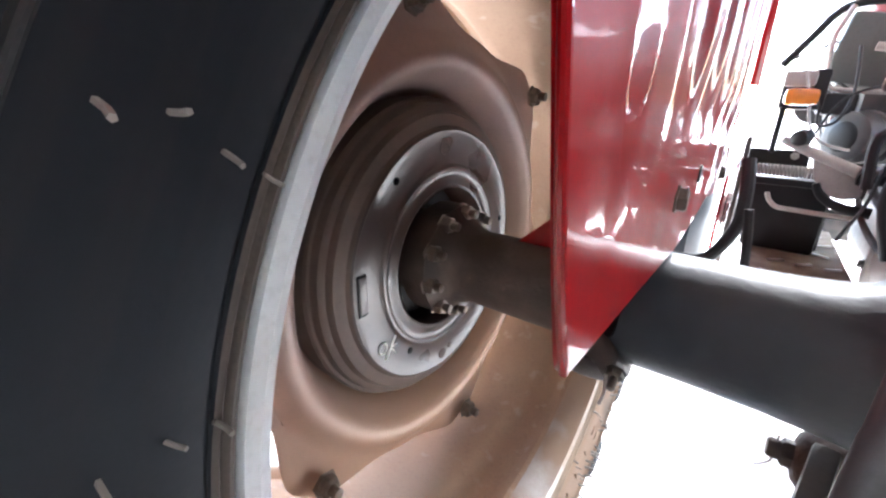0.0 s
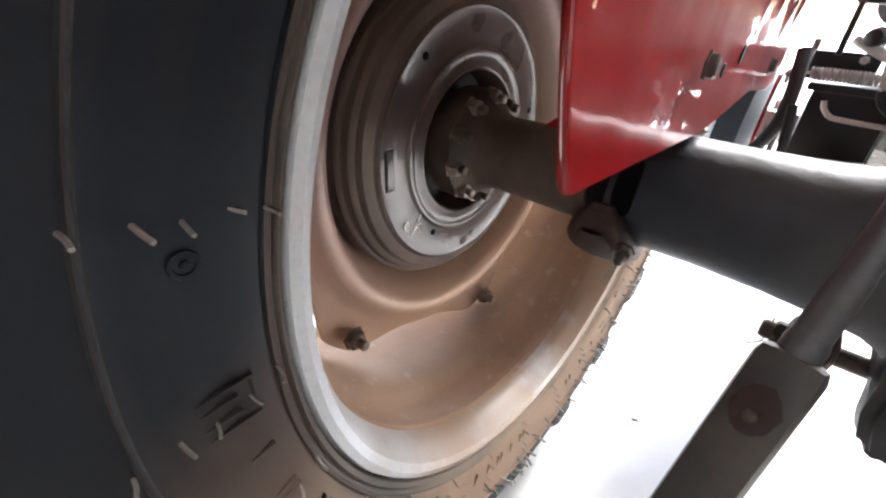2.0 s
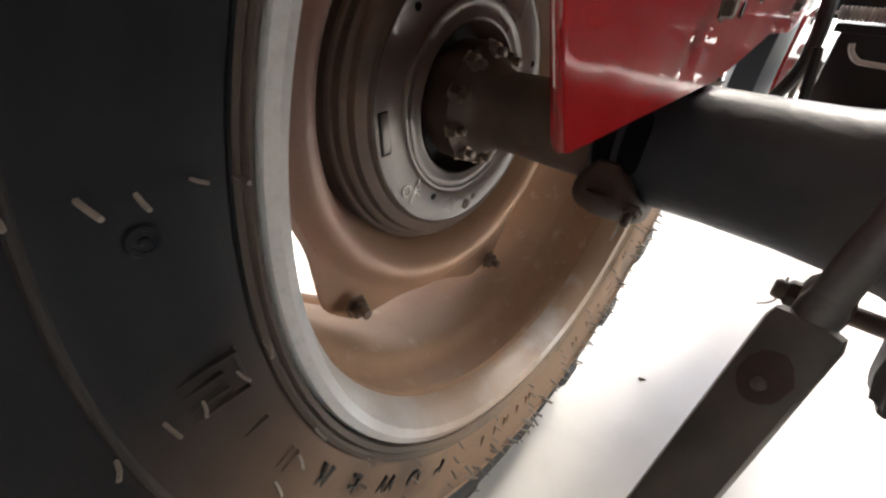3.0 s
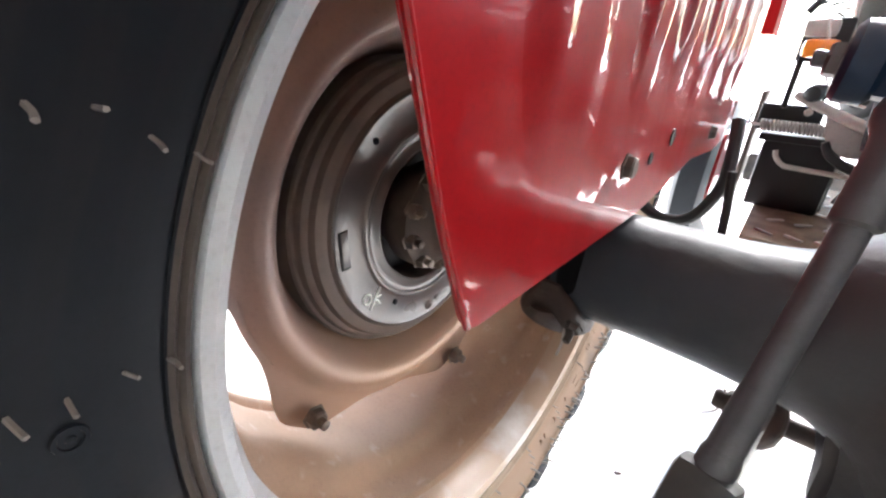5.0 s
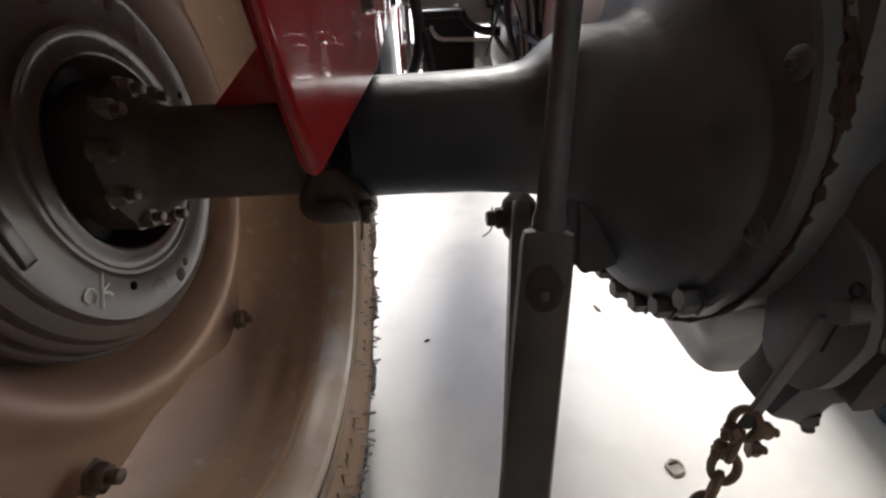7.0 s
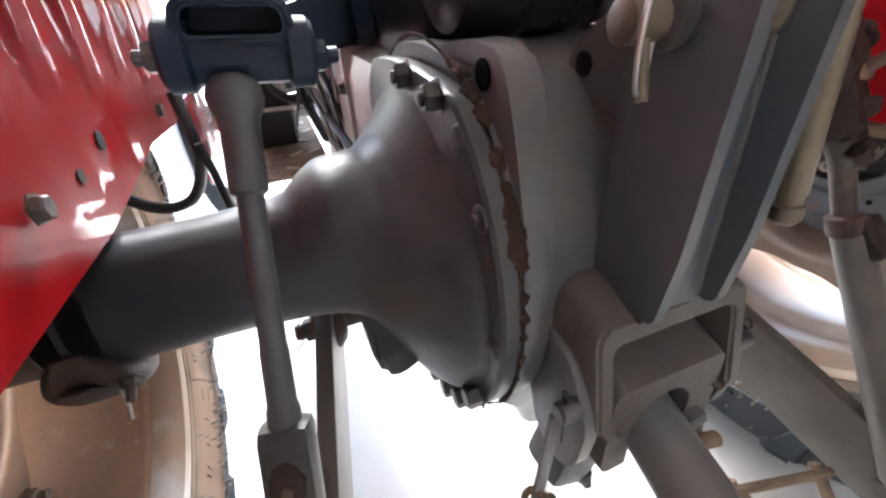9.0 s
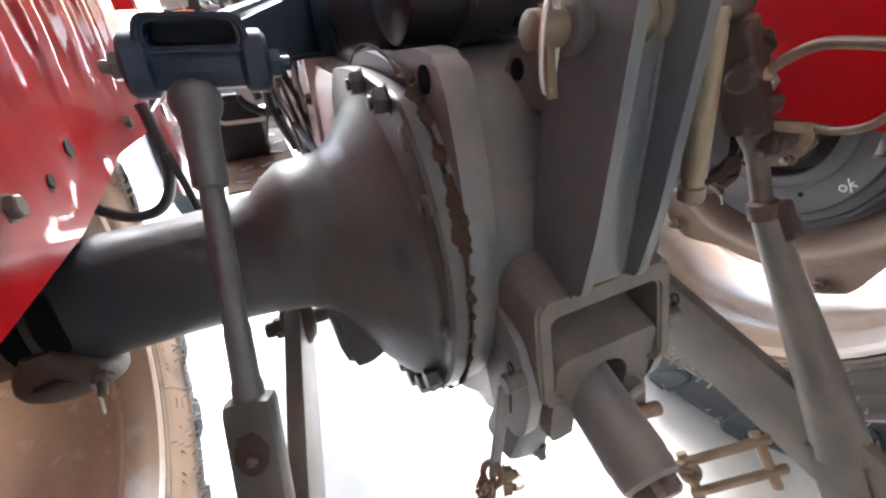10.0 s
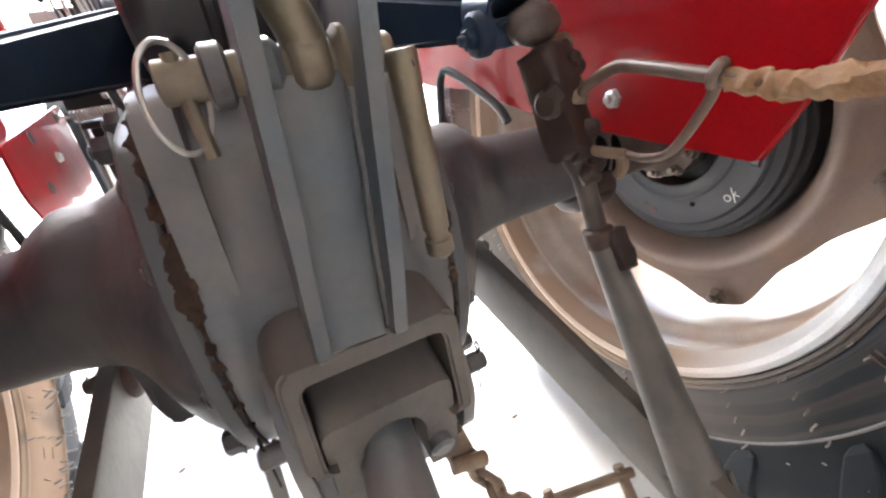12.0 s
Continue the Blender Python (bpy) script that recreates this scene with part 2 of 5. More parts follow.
YOKE = material("brown_grey_iron", (0.080, 0.073, 0.067), 0.5, 0.0, (0.056, 0.050, 0.046), 0.7, 9, 120, 0.2, dust=(0.12, 0.098, 0.08), dust_amount=0.5, spec=0.35, lumps=0.0009)
PLATE = material("blue_grey_plate_paint", (0.070, 0.082, 0.094), 0.38, 0.0, (0.058, 0.064, 0.070), 0.6, 7, 130, 0.12, dust=(0.115, 0.10, 0.088), dust_amount=0.45, spec=0.45, lumps=0.0004)
# dark iron of small clips; also stands in for shade in holes and bore
DARK = material("dark_iron_and_hole_shade", (0.010, 0.008, 0.0075), 0.55, 0.0, None, 0.5, 30, 200, 0.4, spec=0.25)
PLASTER = material("dusty_plaster", (0.34, 0.31, 0.27), 0.9, 0.0, (0.28, 0.25, 0.22), 0.6, 2, 60, 0.3)
FLOOR = material("pale_concrete", (0.76, 0.74, 0.71), 0.75, 0.0, (0.70, 0.68, 0.65), 0.6, 1.3, 9, 0.1, dust=(0.66, 0.63, 0.58), dust_amount=0.4)


# ---- mesh tools ----
def part(name, bm, mat, parent=None, label="", flat=35):
    """Links a bmesh, in world coordinates, as one mesh object under a thing or a part."""
    me = bpy.data.meshes.new(name)
    bmesh.ops.recalc_face_normals(bm, faces=bm.faces)
    for f in bm.faces:
        f.smooth = True
    for e in bm.edges:
        e.smooth = len(e.link_faces) == 2 and e.calc_face_angle(0) < radians(flat)
    bm.to_mesh(me)
    bm.free()
    me.materials.append(mat)
    ob = new(name, me)
    if parent:
        ob.parent = parent
        ob.matrix_parent_inverse = Matrix.Translation(parent.location).inverted()
    return tagged(ob, label)


def thing(name, base, label, category, group="", kind=""):
    ob = new(name)
    ob.location, ob.empty_display_size = base, 0.05
    return tagged(ob, label, category, group, kind)


def frame_of(d):
    """Two directions square to d."""
    d = Vector(d).normalized()
    a = d.orthogonal().normalized()
    return a, d.cross(a)


def revolve(bm, profile, centre, n=96, side=1, closed=False, start=0.0, sweep=360.0):
    """Turns a profile of (x, r) round the x axis through centre; x is measured outwards on that side."""
    cx, cy, cz = centre
    full = sweep >= 359.9
    rings = []
    for k in range(n if full else n + 1):
        a = radians(start + sweep * k / n)
        rings.append([bm.verts.new((cx + side * x, cy + r * math.cos(a), cz + r * math.sin(a))) for x, r in profile])
    m = len(profile)
    for k in range(len(rings) if full else len(rings) - 1):
        p, q = rings[k], rings[(k + 1) % len(rings)]
        for i in range(m if closed else m - 1):
            bm.faces.new((p[i], p[(i + 1) % m], q[(i + 1) % m], q[i]))
    return bm


def smooth_line(points, steps=6):
    pts = [Vector(p) for p in points]
    if len(pts) < 3:
        return pts
    out = []
    for i in range(len(pts) - 1):
        a, b, c, d = pts[max(i - 1, 0)], pts[i], pts[i + 1], pts[min(i + 2, len(pts) - 1)]
        for k in range(steps):
            t = k / steps
            out.append(0.5 * (2 * b + (c - a) * t + (2 * a - 5 * b + 4 * c - d) * t * t + (3 * b - a - 3 * c + d) * t ** 3))
    return out + [pts[-1]]


def tube(bm, points, radius, n=12, steps=6, squash=1.0):
    """A round bar along a smooth line, with closed ends. radius: a number, or one for each end."""
    line = smooth_line(points, steps)
    r0, r1 = radius if isinstance(radius, tuple) else (radius, radius)
    side = None
    rings = []
    for i, p in enumerate(line):
        d = (line[min(i + 1, len(line) - 1)] - line[max(i - 1, 0)]).normalized()
        side = frame_of(d)[0] if side is None else (side - d * side.dot(d)).normalized()
        up = d.cross(side)
        r = r0 + (r1 - r0) * i / max(len(line) - 1, 1)
        rings.append([bm.verts.new(p + r * (math.cos(t) * side + squash * math.sin(t) * up)) for t in [2 * math.pi * k / n for k in range(n)]])
    for a, b in zip(rings, rings[1:]):
        for k in range(n):
            bm.faces.new((a[k], a[(k + 1) % n], b[(k + 1) % n], b[k]))
    bm.faces.new(rings[0][::-1])
    bm.faces.new(rings[-1])
    return bm


def turned(bm, origin, direction, profile, n=24):
    """A lathed solid: a profile of (distance along, radius) from origin."""
    o, d = Vector(origin), Vector(direction).normalized()
    a, b = frame_of(d)
    rings = [[bm.verts.new(o + d * s + r * (math.cos(t) * a + math.sin(t) * b)) for t in [2 * math.pi * k / n for k in range(n)]] for s, r in profile]
    for p, q in zip(rings, rings[1:]):
        for k in range(n):
            bm.faces.new((p[k], p[(k + 1) % n], q[(k + 1) % n], q[k]))
    bm.faces.new(rings[0][::-1])
    bm.faces.new(rings[-1])
    return bm


def bolt(bm, origin, direction, r=0.009, h=0.008, shank=0.0):
    """A hexagonal head with a chamfered top, and the end of a shank."""
    turned(bm, origin, direction, [(0, r * 1.25), (0.0015, r * 1.25), (0.0016, r), (h * 0.8, r), (h, r * 0.82)], 6)
    if shank:
        turned(bm, Vector(origin) + Vector(direction).normalized() * h, direction, [(0, r * 0.5), (shank, r * 0.5), (shank + 0.001, r * 0.35)], 10)
    return bm


def box(bm, centre, size, turn=None, bevel=0.003, taper=1.0):
    """A bevelled block; turn is a matrix; taper narrows its +z end."""
    m = Matrix.Translation(centre) @ (turn or Matrix()).to_4x4()
    made = bmesh.ops.create_cube(bm, size=1.0)["verts"]
    for v in made:
        k = taper if v.co.z > 0 else 1.0
        v.co = Vector((v.co.x * size[0] * k, v.co.y * size[1] * k, v.co.z * size[2]))
    edges = list({e for v in made for e in v.link_edges})
    if bevel:
        out = bmesh.ops.bevel(bm, geom=edges, offset=bevel, segments=2, affect="EDGES", profile=0.6)
        made = list({v for v in out["verts"]} | {v for v in made if v.is_valid})
    for v in made:
        v.co = m @ v.co
    return bm


def slab(bm, outline, axis, at, thick, bevel=0.0, holes=()):
    """A plate: an outline in the plane square to axis, with its two faces at `at` and at + thick."""
    def place(u, v, w):
        return {"x": (w, u, v), "y": (u, w, v), "z": (u, v, w)}[axis]
    lo = [bm.verts.new(place(u, v, at)) for u, v in outline]
    hi = [bm.verts.new(place(u, v, at + thick)) for u, v in outline]
    n = len(outline)
    faces = [bm.faces.new(lo[::-1]), bm.faces.new(hi)]
    faces += [bm.faces.new((lo[k], lo[(k + 1) % n], hi[(k + 1) % n], hi[k])) for k in range(n)]
    if bevel:
        rims = [e for f in faces[:2] for e in f.edges]
        bmesh.ops.bevel(bm, geom=rims, offset=bevel, segments=2, affect="EDGES", profile=0.6)
    return bm


def along(p, q):
    """A turn whose z axis runs from p to q."""
    return (Vector(q) - Vector(p)).to_track_quat("Z", "Y").to_matrix()


def rounded(pts, r, steps=4):
    """An outline with its corners rounded."""
    out, n = [], len(pts)
    for i in range(n):
        a, b, c = Vector(pts[i - 1]), Vector(pts[i]), Vector(pts[(i + 1) % n])
        p, q = b + (a - b).normalized() * min(r, (a - b).length * 0.45), b + (c - b).normalized() * min(r, (c - b).length * 0.45)
        for k in range(steps + 1):
            t = k / steps
            out.append(tuple((1 - t) ** 2 * p + 2 * t * (1 - t) * b + t * t * q))
    return out


# ---- the ground ----
def ground():
    bm = bmesh.new()
    bmesh.ops.create_grid(bm, x_segments=60, y_segments=60, size=1.0)
    for v in bm.verts:
        for i in (0, 1):
            s = v.co[i]
            v.co[i] = s * 6 if abs(s) < 0.7 else math.copysign(4.2 + (abs(s) - 0.7) ** 2 / 0.09 * 1200, s)
    for v in bm.verts:
        v.co.z = -0.022
    tagged(part("ground", bm, FLOOR), "pale dusty concrete yard floor in bright light", "floor", kind="structure")


ground()


def unseen_shelter():
    """Unseen walls and roof added to shape the light: open in front, side walls, roof, and a rear wall with an air gap
    under the roof.
    """
    bm = bmesh.new()
    box(bm, (0, -2.6, 1.37), (9.0, 0.2, 2.80), None, 0)
    tagged(part("shade_wall_rear", bm, PLASTER), "unseen plaster wall added to hold back sky light, ending below the roof", "wall", kind="structure")
    bm = bmesh.new()
    box(bm, (0, 0.25, 3.3), (9.0, 5.9, 0.12), None, 0)
    for name, x in (("shade_wall_left", -4.4), ("shade_wall_right", 4.4)):
        side_wall = bmesh.new()
        box(side_wall, (x, -0.60, 1.6), (0.2, 3.8, 3.3), None, 0)
        tagged(part(name, side_wall, PLASTER), "unseen plain plaster side wall added to hold back sky light", "wall", kind="structure")
    tagged(part("ceiling", bm, PLASTER), "unseen plain roof underside added to shade the tractor", "ceiling", kind="structure")


unseen_shelter()


def floor_chip(x, y, size, turn):
    bm = bmesh.new()
    bmesh.ops.create_icosphere(bm, subdivisions=2, radius=1.0)
    for v in bm.verts:
        k = 1 + 0.5 * noise.noise(v.co * 1.5 + Vector((x * 40, y * 40, 0)))
        v.co = Vector((v.co.x * size * k, v.co.y * size * 0.3 * k, v.co.z * 0.003))
    for v in bm.verts:
        v.co = Matrix.Rotation(turn, 3, "Z") @ v.co + Vector((x, y, -0.0195))
    tagged(part("floor_chip", bm, TAN), "small brown chip lying on the concrete", "debris", "floor chips")


def floor_ring(x, y, size):
    bm = bmesh.new()
    rows = []
    for k in range(28):
        a = 2 * math.pi * k / 28
        w = 1 + 0.22 * noise.noise((3 * math.cos(a), 3 * math.sin(a), x * 30))
        rows.append([bm.verts.new((x + size * w * f * math.cos(a), y + size * w * f * math.sin(a), -0.0215 + h)) for f, h in ((1.0, 0.0), (0.92, 0.004), (0.74, 0.0045), (0.60, 0.0015), (0.1, 0.001))])
    for k in range(28):
        p, q = rows[k], rows[(k + 1) % 28]
        for i in range(4):
            bm.faces.new((p[i], p[i + 1], q[i + 1], q[i]))
    bm.faces.new([r[-1] for r in rows])
    tagged(part("floor_blob", bm, PLASTER), "grey ring-shaped blob dried on the concrete", "debris")


floor_ring(0.083, -0.035, 0.017)
for x, y, size, turn in ((0.097, 0.404, 0.016, 1.9), (0.084, -0.025, 0.012, 0.3), (0.359, 0.053, 0.010, 0.2), (-0.368, 0.325, 0.008, 0.4)):
    floor_chip(x, y, size, turn)

TRACTOR = thing("tractor", (0, 0, 0), "red tractor with grey rear axle castings and dusty wheels", "tractor")

# ---- rear axle ----
AXLE_Z = 0.61
LIFT = 0.007
MID = 0.008
BELL = [(0.472, 0.045), (0.471, 0.055), (0.466, 0.060), (0.45, 0.0605), (0.36, 0.0605), (0.30, 0.062), (0.25, 0.066), (0.222, 0.071), (0.204, 0.079), (0.190, 0.092), (0.177, 0.112),
        (0.163, 0.137), (0.152, 0.156), (0.143, 0.168), (0.137, 0.1745), (0.132, 0.1795), (0.128, 0.1825), (0.1235, 0.1845), (0.1205, 0.1865), (0.1190, 0.1900), (0.1182, 0.200), (0.115, 0.2035), (0.104, 0.2045), (0.1015, 0.203), (0.1015, 0.02)]
BELL_TOP = [(0.10, 0.170), (0.1195, 0.152), (0.129, 0.136), (0.15, 0.109), (0.171, 0.0985), (0.185, 0.0975), (0.214, 0.0955), (0.232, 0.084), (0.25, 0.0685), (0.28, 0.0625)]


def rear_axle():
    ax = TRACTOR
    c = (MID, 0, AXLE_Z + LIFT)
    for side in (-1, 1):
        prof = [BELL[0]] + [(p[0] + (q[0] - p[0]) * k / 3, p[1] + (q[1] - p[1]) * k / 3) for p, q in zip(BELL, BELL[1:]) for k in (1, 2, 3)]
        bm = revolve(bmesh.new(), prof, c, 144, side)
        for v in bm.verts:
            y, z = v.co.y, v.co.z - c[2]
            out, r = abs(v.co.x - MID), math.hypot(y, z)
            if 0.1195 < out < 0.27 and r > 0.01:
                # a boss and a low shoulder run along the top of the casting
                w = math.exp(-((math.degrees(math.atan2(z, y)) % 360 - 96) / 64) ** 4)
                u0, u1, r0, r1 = next((a, b, p, q) for (a, p), (b, q) in zip(BELL_TOP, BELL_TOP[1:]) if a <= out <= b)
                k = 1 + w * ((r0 + (r1 - r0) * (out - u0) / (u1 - u0)) / r - 1)
                v.co.y, v.co.z = y * k, c[2] + z * k
            elif z > 0.165:
                v.co.z = c[2] + 0.165 + (z - 0.165) * 0.25
        half = part("axle_trumpet", bm, TRUMPET if side < 0 else TRUMPETLIT, ax)
        # near-black sheets that paint the shade of cored recesses at the outer end
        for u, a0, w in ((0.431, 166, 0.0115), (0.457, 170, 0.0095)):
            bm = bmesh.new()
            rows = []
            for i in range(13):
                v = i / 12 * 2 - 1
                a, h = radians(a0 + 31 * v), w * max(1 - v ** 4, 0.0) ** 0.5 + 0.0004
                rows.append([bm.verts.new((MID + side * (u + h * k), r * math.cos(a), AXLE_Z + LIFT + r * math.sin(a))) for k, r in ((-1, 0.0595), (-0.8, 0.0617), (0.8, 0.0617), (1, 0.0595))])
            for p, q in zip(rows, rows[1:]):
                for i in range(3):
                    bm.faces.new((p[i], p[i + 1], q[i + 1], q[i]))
            part("recess_shade", bm, HOLLOWSHADE, half)
        # pointed lug under the bell
        bm = bmesh.new()
        tip, root = [(-0.196, -0.075, 0.477), (-0.196, -0.02, 0.477), (-0.178, -0.085, 0.478), (-0.178, -0.01, 0.474)], [(-0.212, -0.055, 0.56), (-0.212, 0.03, 0.56), (-0.12, -0.10, 0.50), (-0.12, 0.03, 0.46)]
        bottom = [bm.verts.new((MID + side * (-x - 0.0), y, z)) for x, y, z in tip]
        upper = [bm.verts.new((MID + side * (-x - 0.0), y, z + 0.03)) for x, y, z in root]
        for f in ((0, 1, 3, 2),):
            bm.faces.new([bottom[i] for i in f])
            bm.faces.new([upper[i] for i in f])
        for i, j in ((0, 1), (1, 3), (3, 2), (2, 0)):
            bm.faces.new((bottom[i], bottom[j], upper[j], upper[i]))
        bmesh.ops.bevel(bm, geom=bm.edges[:], offset=0.007, segments=3, affect="EDGES")
        bmesh.ops.subdivide_edges(bm, edges=[e for e in bm.edges if e.calc_length() > 0.015], cuts=3, use_grid_fill=True)
        for v in bm.verts:
            v.co += Vector((noise.noise(v.co * 55), noise.noise(v.co * 55 + Vector((7, 0, 0))), noise.noise(v.co * 55 + Vector((0, 7, 0))))) * 0.005
        part("lower_lug", bm, TRUMPET, half)
        # inner axle tube towards the wheel
        bm = revolve(bmesh.new(), [(0.39, 0.030), (0.39, 0.0485), (0.60, 0.047), (0.612, 0.051), (0.621, 0.056), (0.628, 0.064), (0.634, 0.0735), (0.646, 0.075), (0.668, 0.075), (0.670, 0.060), (0.70, 0.060)], (0, 0, AXLE_Z), 48, side)
        end = part("axle_tube", bm, RUSTGREY, ax)
        for k in range(10):
            a = radians(36 * k + 12)
            bm = bolt(bmesh.new(), (side * 0.6365, 0.0655 * math.cos(a), AXLE_Z + 0.0655 * math.sin(a)), (-side, 0, 0), 0.0108, 0.014, 0.009)
            part("nut", bm, NUT, end)
        # bolts along the lower half of the joint
        for k in range(9):
            a = radians(-146 + 14 * k)
            bm = bolt(bmesh.new(), (MID + side * 0.1185, 0.1925 * math.cos(a), AXLE_Z + LIFT + 0.1925 * math.sin(a)), (side, 0, 0), 0.0125, 0.016)
            part("bolt", bm, CASTDARK, half)
        # rounded lobes of the flange with small plugs
        for deg in (134, 152, 186, 212):
            a = radians(deg)
            o = Vector((MID + side * 0.117, 0.190 * math.cos(a), AXLE_Z + LIFT + 0.190 * math.sin(a)))
            part("flange_lobe", turned(bmesh.new(), o, (side, 0, 0), [(0, 0.0115), (0.0025, 0.0110), (0.0042, 0.009), (0.0048, 0.005)], 20), TRUMPET, half)
            if deg in (152, 186):
                part("plug", turned(bmesh.new(), o + Vector((side * 0.004, 0, 0)), (side, 0, 0), [(0, 0.004), (0.003, 0.004), (0.004, 0.003)], 10), TRUMPET, half)
        # squeezed-out sealant along the joint
        bm = bmesh.new()
        rings = []
        for k in range(180):
            a = radians(2 * k)
            w = 0.55 * max(0.4, 1 + 1.2 * noise.noise((math.cos(a) * 4, math.sin(a) * 4, side)) + (2.5 * max(0, noise.noise((math.cos(a) * 9, math.sin(a) * 9, 7 + side)))))
            rings.append([bm.verts.new((MID + side * (0.0998 + 0.0020 * w * math.cos(t)), (0.2030 + 0.0028 * w * math.sin(t)) * math.cos(a), AXLE_Z + (0.2030 + 0.0028 * w * math.sin(t)) * math.sin(a))) for t in [2 * math.pi * j / 6 for j in range(6)]])
        for k in range(180):
            p, q = rings[k], rings[(k + 1) % 180]
            for j in range(6):
                bm.faces.new((p[j], p[(j + 1) % 6], q[(j + 1) % 6], q[j]))
        part("sealant_bead", bm, SEAL, half, "brown squeezed-out sealant along the joint")
    # thick smears of sealant on the rear of the left joint
    rng = random.Random(8)
    for deg, size in ((121, 0.012), (127, 0.015), (133, 0.014), (139, 0.012), (147, 0.009), (152, 0.012), (157, 0.014), (161, 0.015), (165, 0.009), (171, 0.007), (176, 0.008), (182, 0.006), (190, 0.007), (198, 0.006)):
        for seam in (MID - 0.100, MID + 0.100):
            a = radians(deg + rng.uniform(-2, 2))
            bm = bmesh.new()
            bmesh.ops.create_icosphere(bm, subdivisions=3, radius=1.0)
            for v in bm.verts:
                k = 1 + 0.7 * noise.noise(v.co * 1.6 + Vector((deg, seam * 50, 0)))
                x, r, t = v.co.x * size * 0.5 * k, v.co.y * 0.0016 * k, v.co.z * size * 0.75 * k
                v.co = Vector((seam + x, (0.2045 + r) * math.cos(a) - t * math.sin(a), AXLE_Z + LIFT + (0.2045 + r) * math.sin(a) + t * math.cos(a)))
            part("sealant_smear", bm, SEAL, ax, "brown dried sealant smear")
    # centre housing: a drum with a flattened top, two flanges and a rear face
    bm = bmesh.new()
    prof = [(-0.0985, 0.02), (-0.0985, 0.203), (-0.096, 0.2045), (-0.076, 0.204), (-0.072, 0.2015), (-0.06, 0.2005), (0.06, 0.2005), (0.072, 0.2015), (0.076, 0.204), (0.096, 0.2045), (0.0985, 0.203), (0.0985, 0.02)]
    revolve(bm, prof, c, 96)
    for v in bm.verts:
        dz = v.co.z - AXLE_Z
        if dz > 0.175:
            v.co.z = AXLE_Z + 0.175 + (dz - 0.175) * 0.6
    mid = part("centre_housing", bm, CAST, ax)
    # ears on the top of each flange, a near-black disc for each hole's shade
    for side in (-1, 1):
        bm = slab(bmesh.new(), rounded([(0.0, -0.1), (-0.11, -0.155), (-0.16, -0.11), (-0.188, -0.055), (-0.197, 0.0), (-0.190, 0.04), (-0.1925, 0.062), (-0.1865, 0.090), (-0.181, 0.115), (-0.174, 0.14), (-0.160, 0.182), (-0.140, 0.198), (-0.10, 0.199), (-0.05, 0.192), (0.0, 0.190), (0.0, 0.08)], 0.016), "x", 0, 0.026, 0.005)
        for v in bm.verts:
            v.co = Vector((MID + side * (0.0685 + v.co.x), v.co.y, AXLE_Z + LIFT + v.co.z))
        ear = part("flange_ear", bm, CAST, ax)
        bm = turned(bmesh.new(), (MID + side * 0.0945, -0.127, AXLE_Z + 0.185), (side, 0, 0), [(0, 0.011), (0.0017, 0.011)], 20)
        part("bolt_hole_shade", bm, HOLLOWSHADE, ear)
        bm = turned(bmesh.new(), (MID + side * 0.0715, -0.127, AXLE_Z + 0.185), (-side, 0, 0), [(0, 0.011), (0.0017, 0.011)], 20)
        part("bolt_hole_shade", bm, HOLLOWSHADE, ear)
    # small ear beside the bracket; a dark disc paints its bolt hole's shade
    bm = slab(bmesh.new(), rounded([(-0.095, 0.765), (-0.100, 0.800), (-0.118, 0.812), (-0.150, 0.835), (-0.175, 0.84), (-0.190, 0.76)], 0.012), "x", 0.004, 0.014, 0.003)
    ear = part("flange_ear", bm, CAST, ax)
    part("bolt_hole_shade", turned(bmesh.new(), (0.0045, -0.120, 0.791), (-1, 0, 0), [(0, 0.0095), (0.0017, 0.0095)], 20), DARK, ear)
    # lower sump, narrowing downwards
    bm = bmesh.new()
    rows = []
    for z, hx, y0, y1 in ((0.50, 0.096, -0.165, 0.13), (0.455, 0.086, -0.150, 0.12), (0.42, 0.064, -0.135, 0.11), (0.375, 0.038, -0.12, 0.10), (0.34, 0.028, -0.11, 0.09), (0.325, 0.020, -0.09, 0.07)):
        rows.append([bm.verts.new((MID + x, y, z)) for x, y in rounded([(-hx, y0), (hx, y0), (hx, y1), (-hx, y1)], 0.02)])
    for p, q in zip(rows, rows[1:]):
        for k in range(len(p)):
            bm.faces.new((p[k], p[(k + 1) % len(p)], q[(k + 1) % len(p)], q[k]))
    bm.faces.new(rows[-1])
    part("sump", bm, CASTDARK, ax, flat=60)
    # clutch and gearbox case running forward
    bm = bmesh.new()
    box(bm, (MID, 0.60, AXLE_Z + 0.02), (0.24, 0.96, 0.30), None, 0.04)
    part("gearbox_case", bm, CREAM, ax)
    for y in (0.30, 0.52, 0.74):
        bm = bmesh.new()
        box(bm, (MID, y, AXLE_Z + 0.02), (0.256, 0.02, 0.316), None, 0.006)
        part("case_rib", bm, CREAM, ax)
    for k in range(7):
        part("case_bolt", bolt(bmesh.new(), (MID - 0.128, 0.30 + 0.22 * (k // 3), AXLE_Z - 0.09 + 0.10 * (k % 3)), (-1, 0, 0), 0.009, 0.009), CASTDARK, ax)
    part("brake_pipe", tube(bmesh.new(), [(-0.135, 0.22, 0.585), (-0.138, 0.40, 0.60), (-0.140, 0.62, 0.592), (-0.145, 0.80, 0.62), (-0.150, 0.92, 0.70)], 0.006, 8), RUSTGREY, ax)
    part("brake_pipe", tube(bmesh.new(), [(-0.133, 0.24, 0.64), (-0.140, 0.45, 0.652), (-0.142, 0.66, 0.655), (-0.150, 0.85, 0.70)], 0.0075, 8), BLACK, ax)
    bm = bmesh.new()
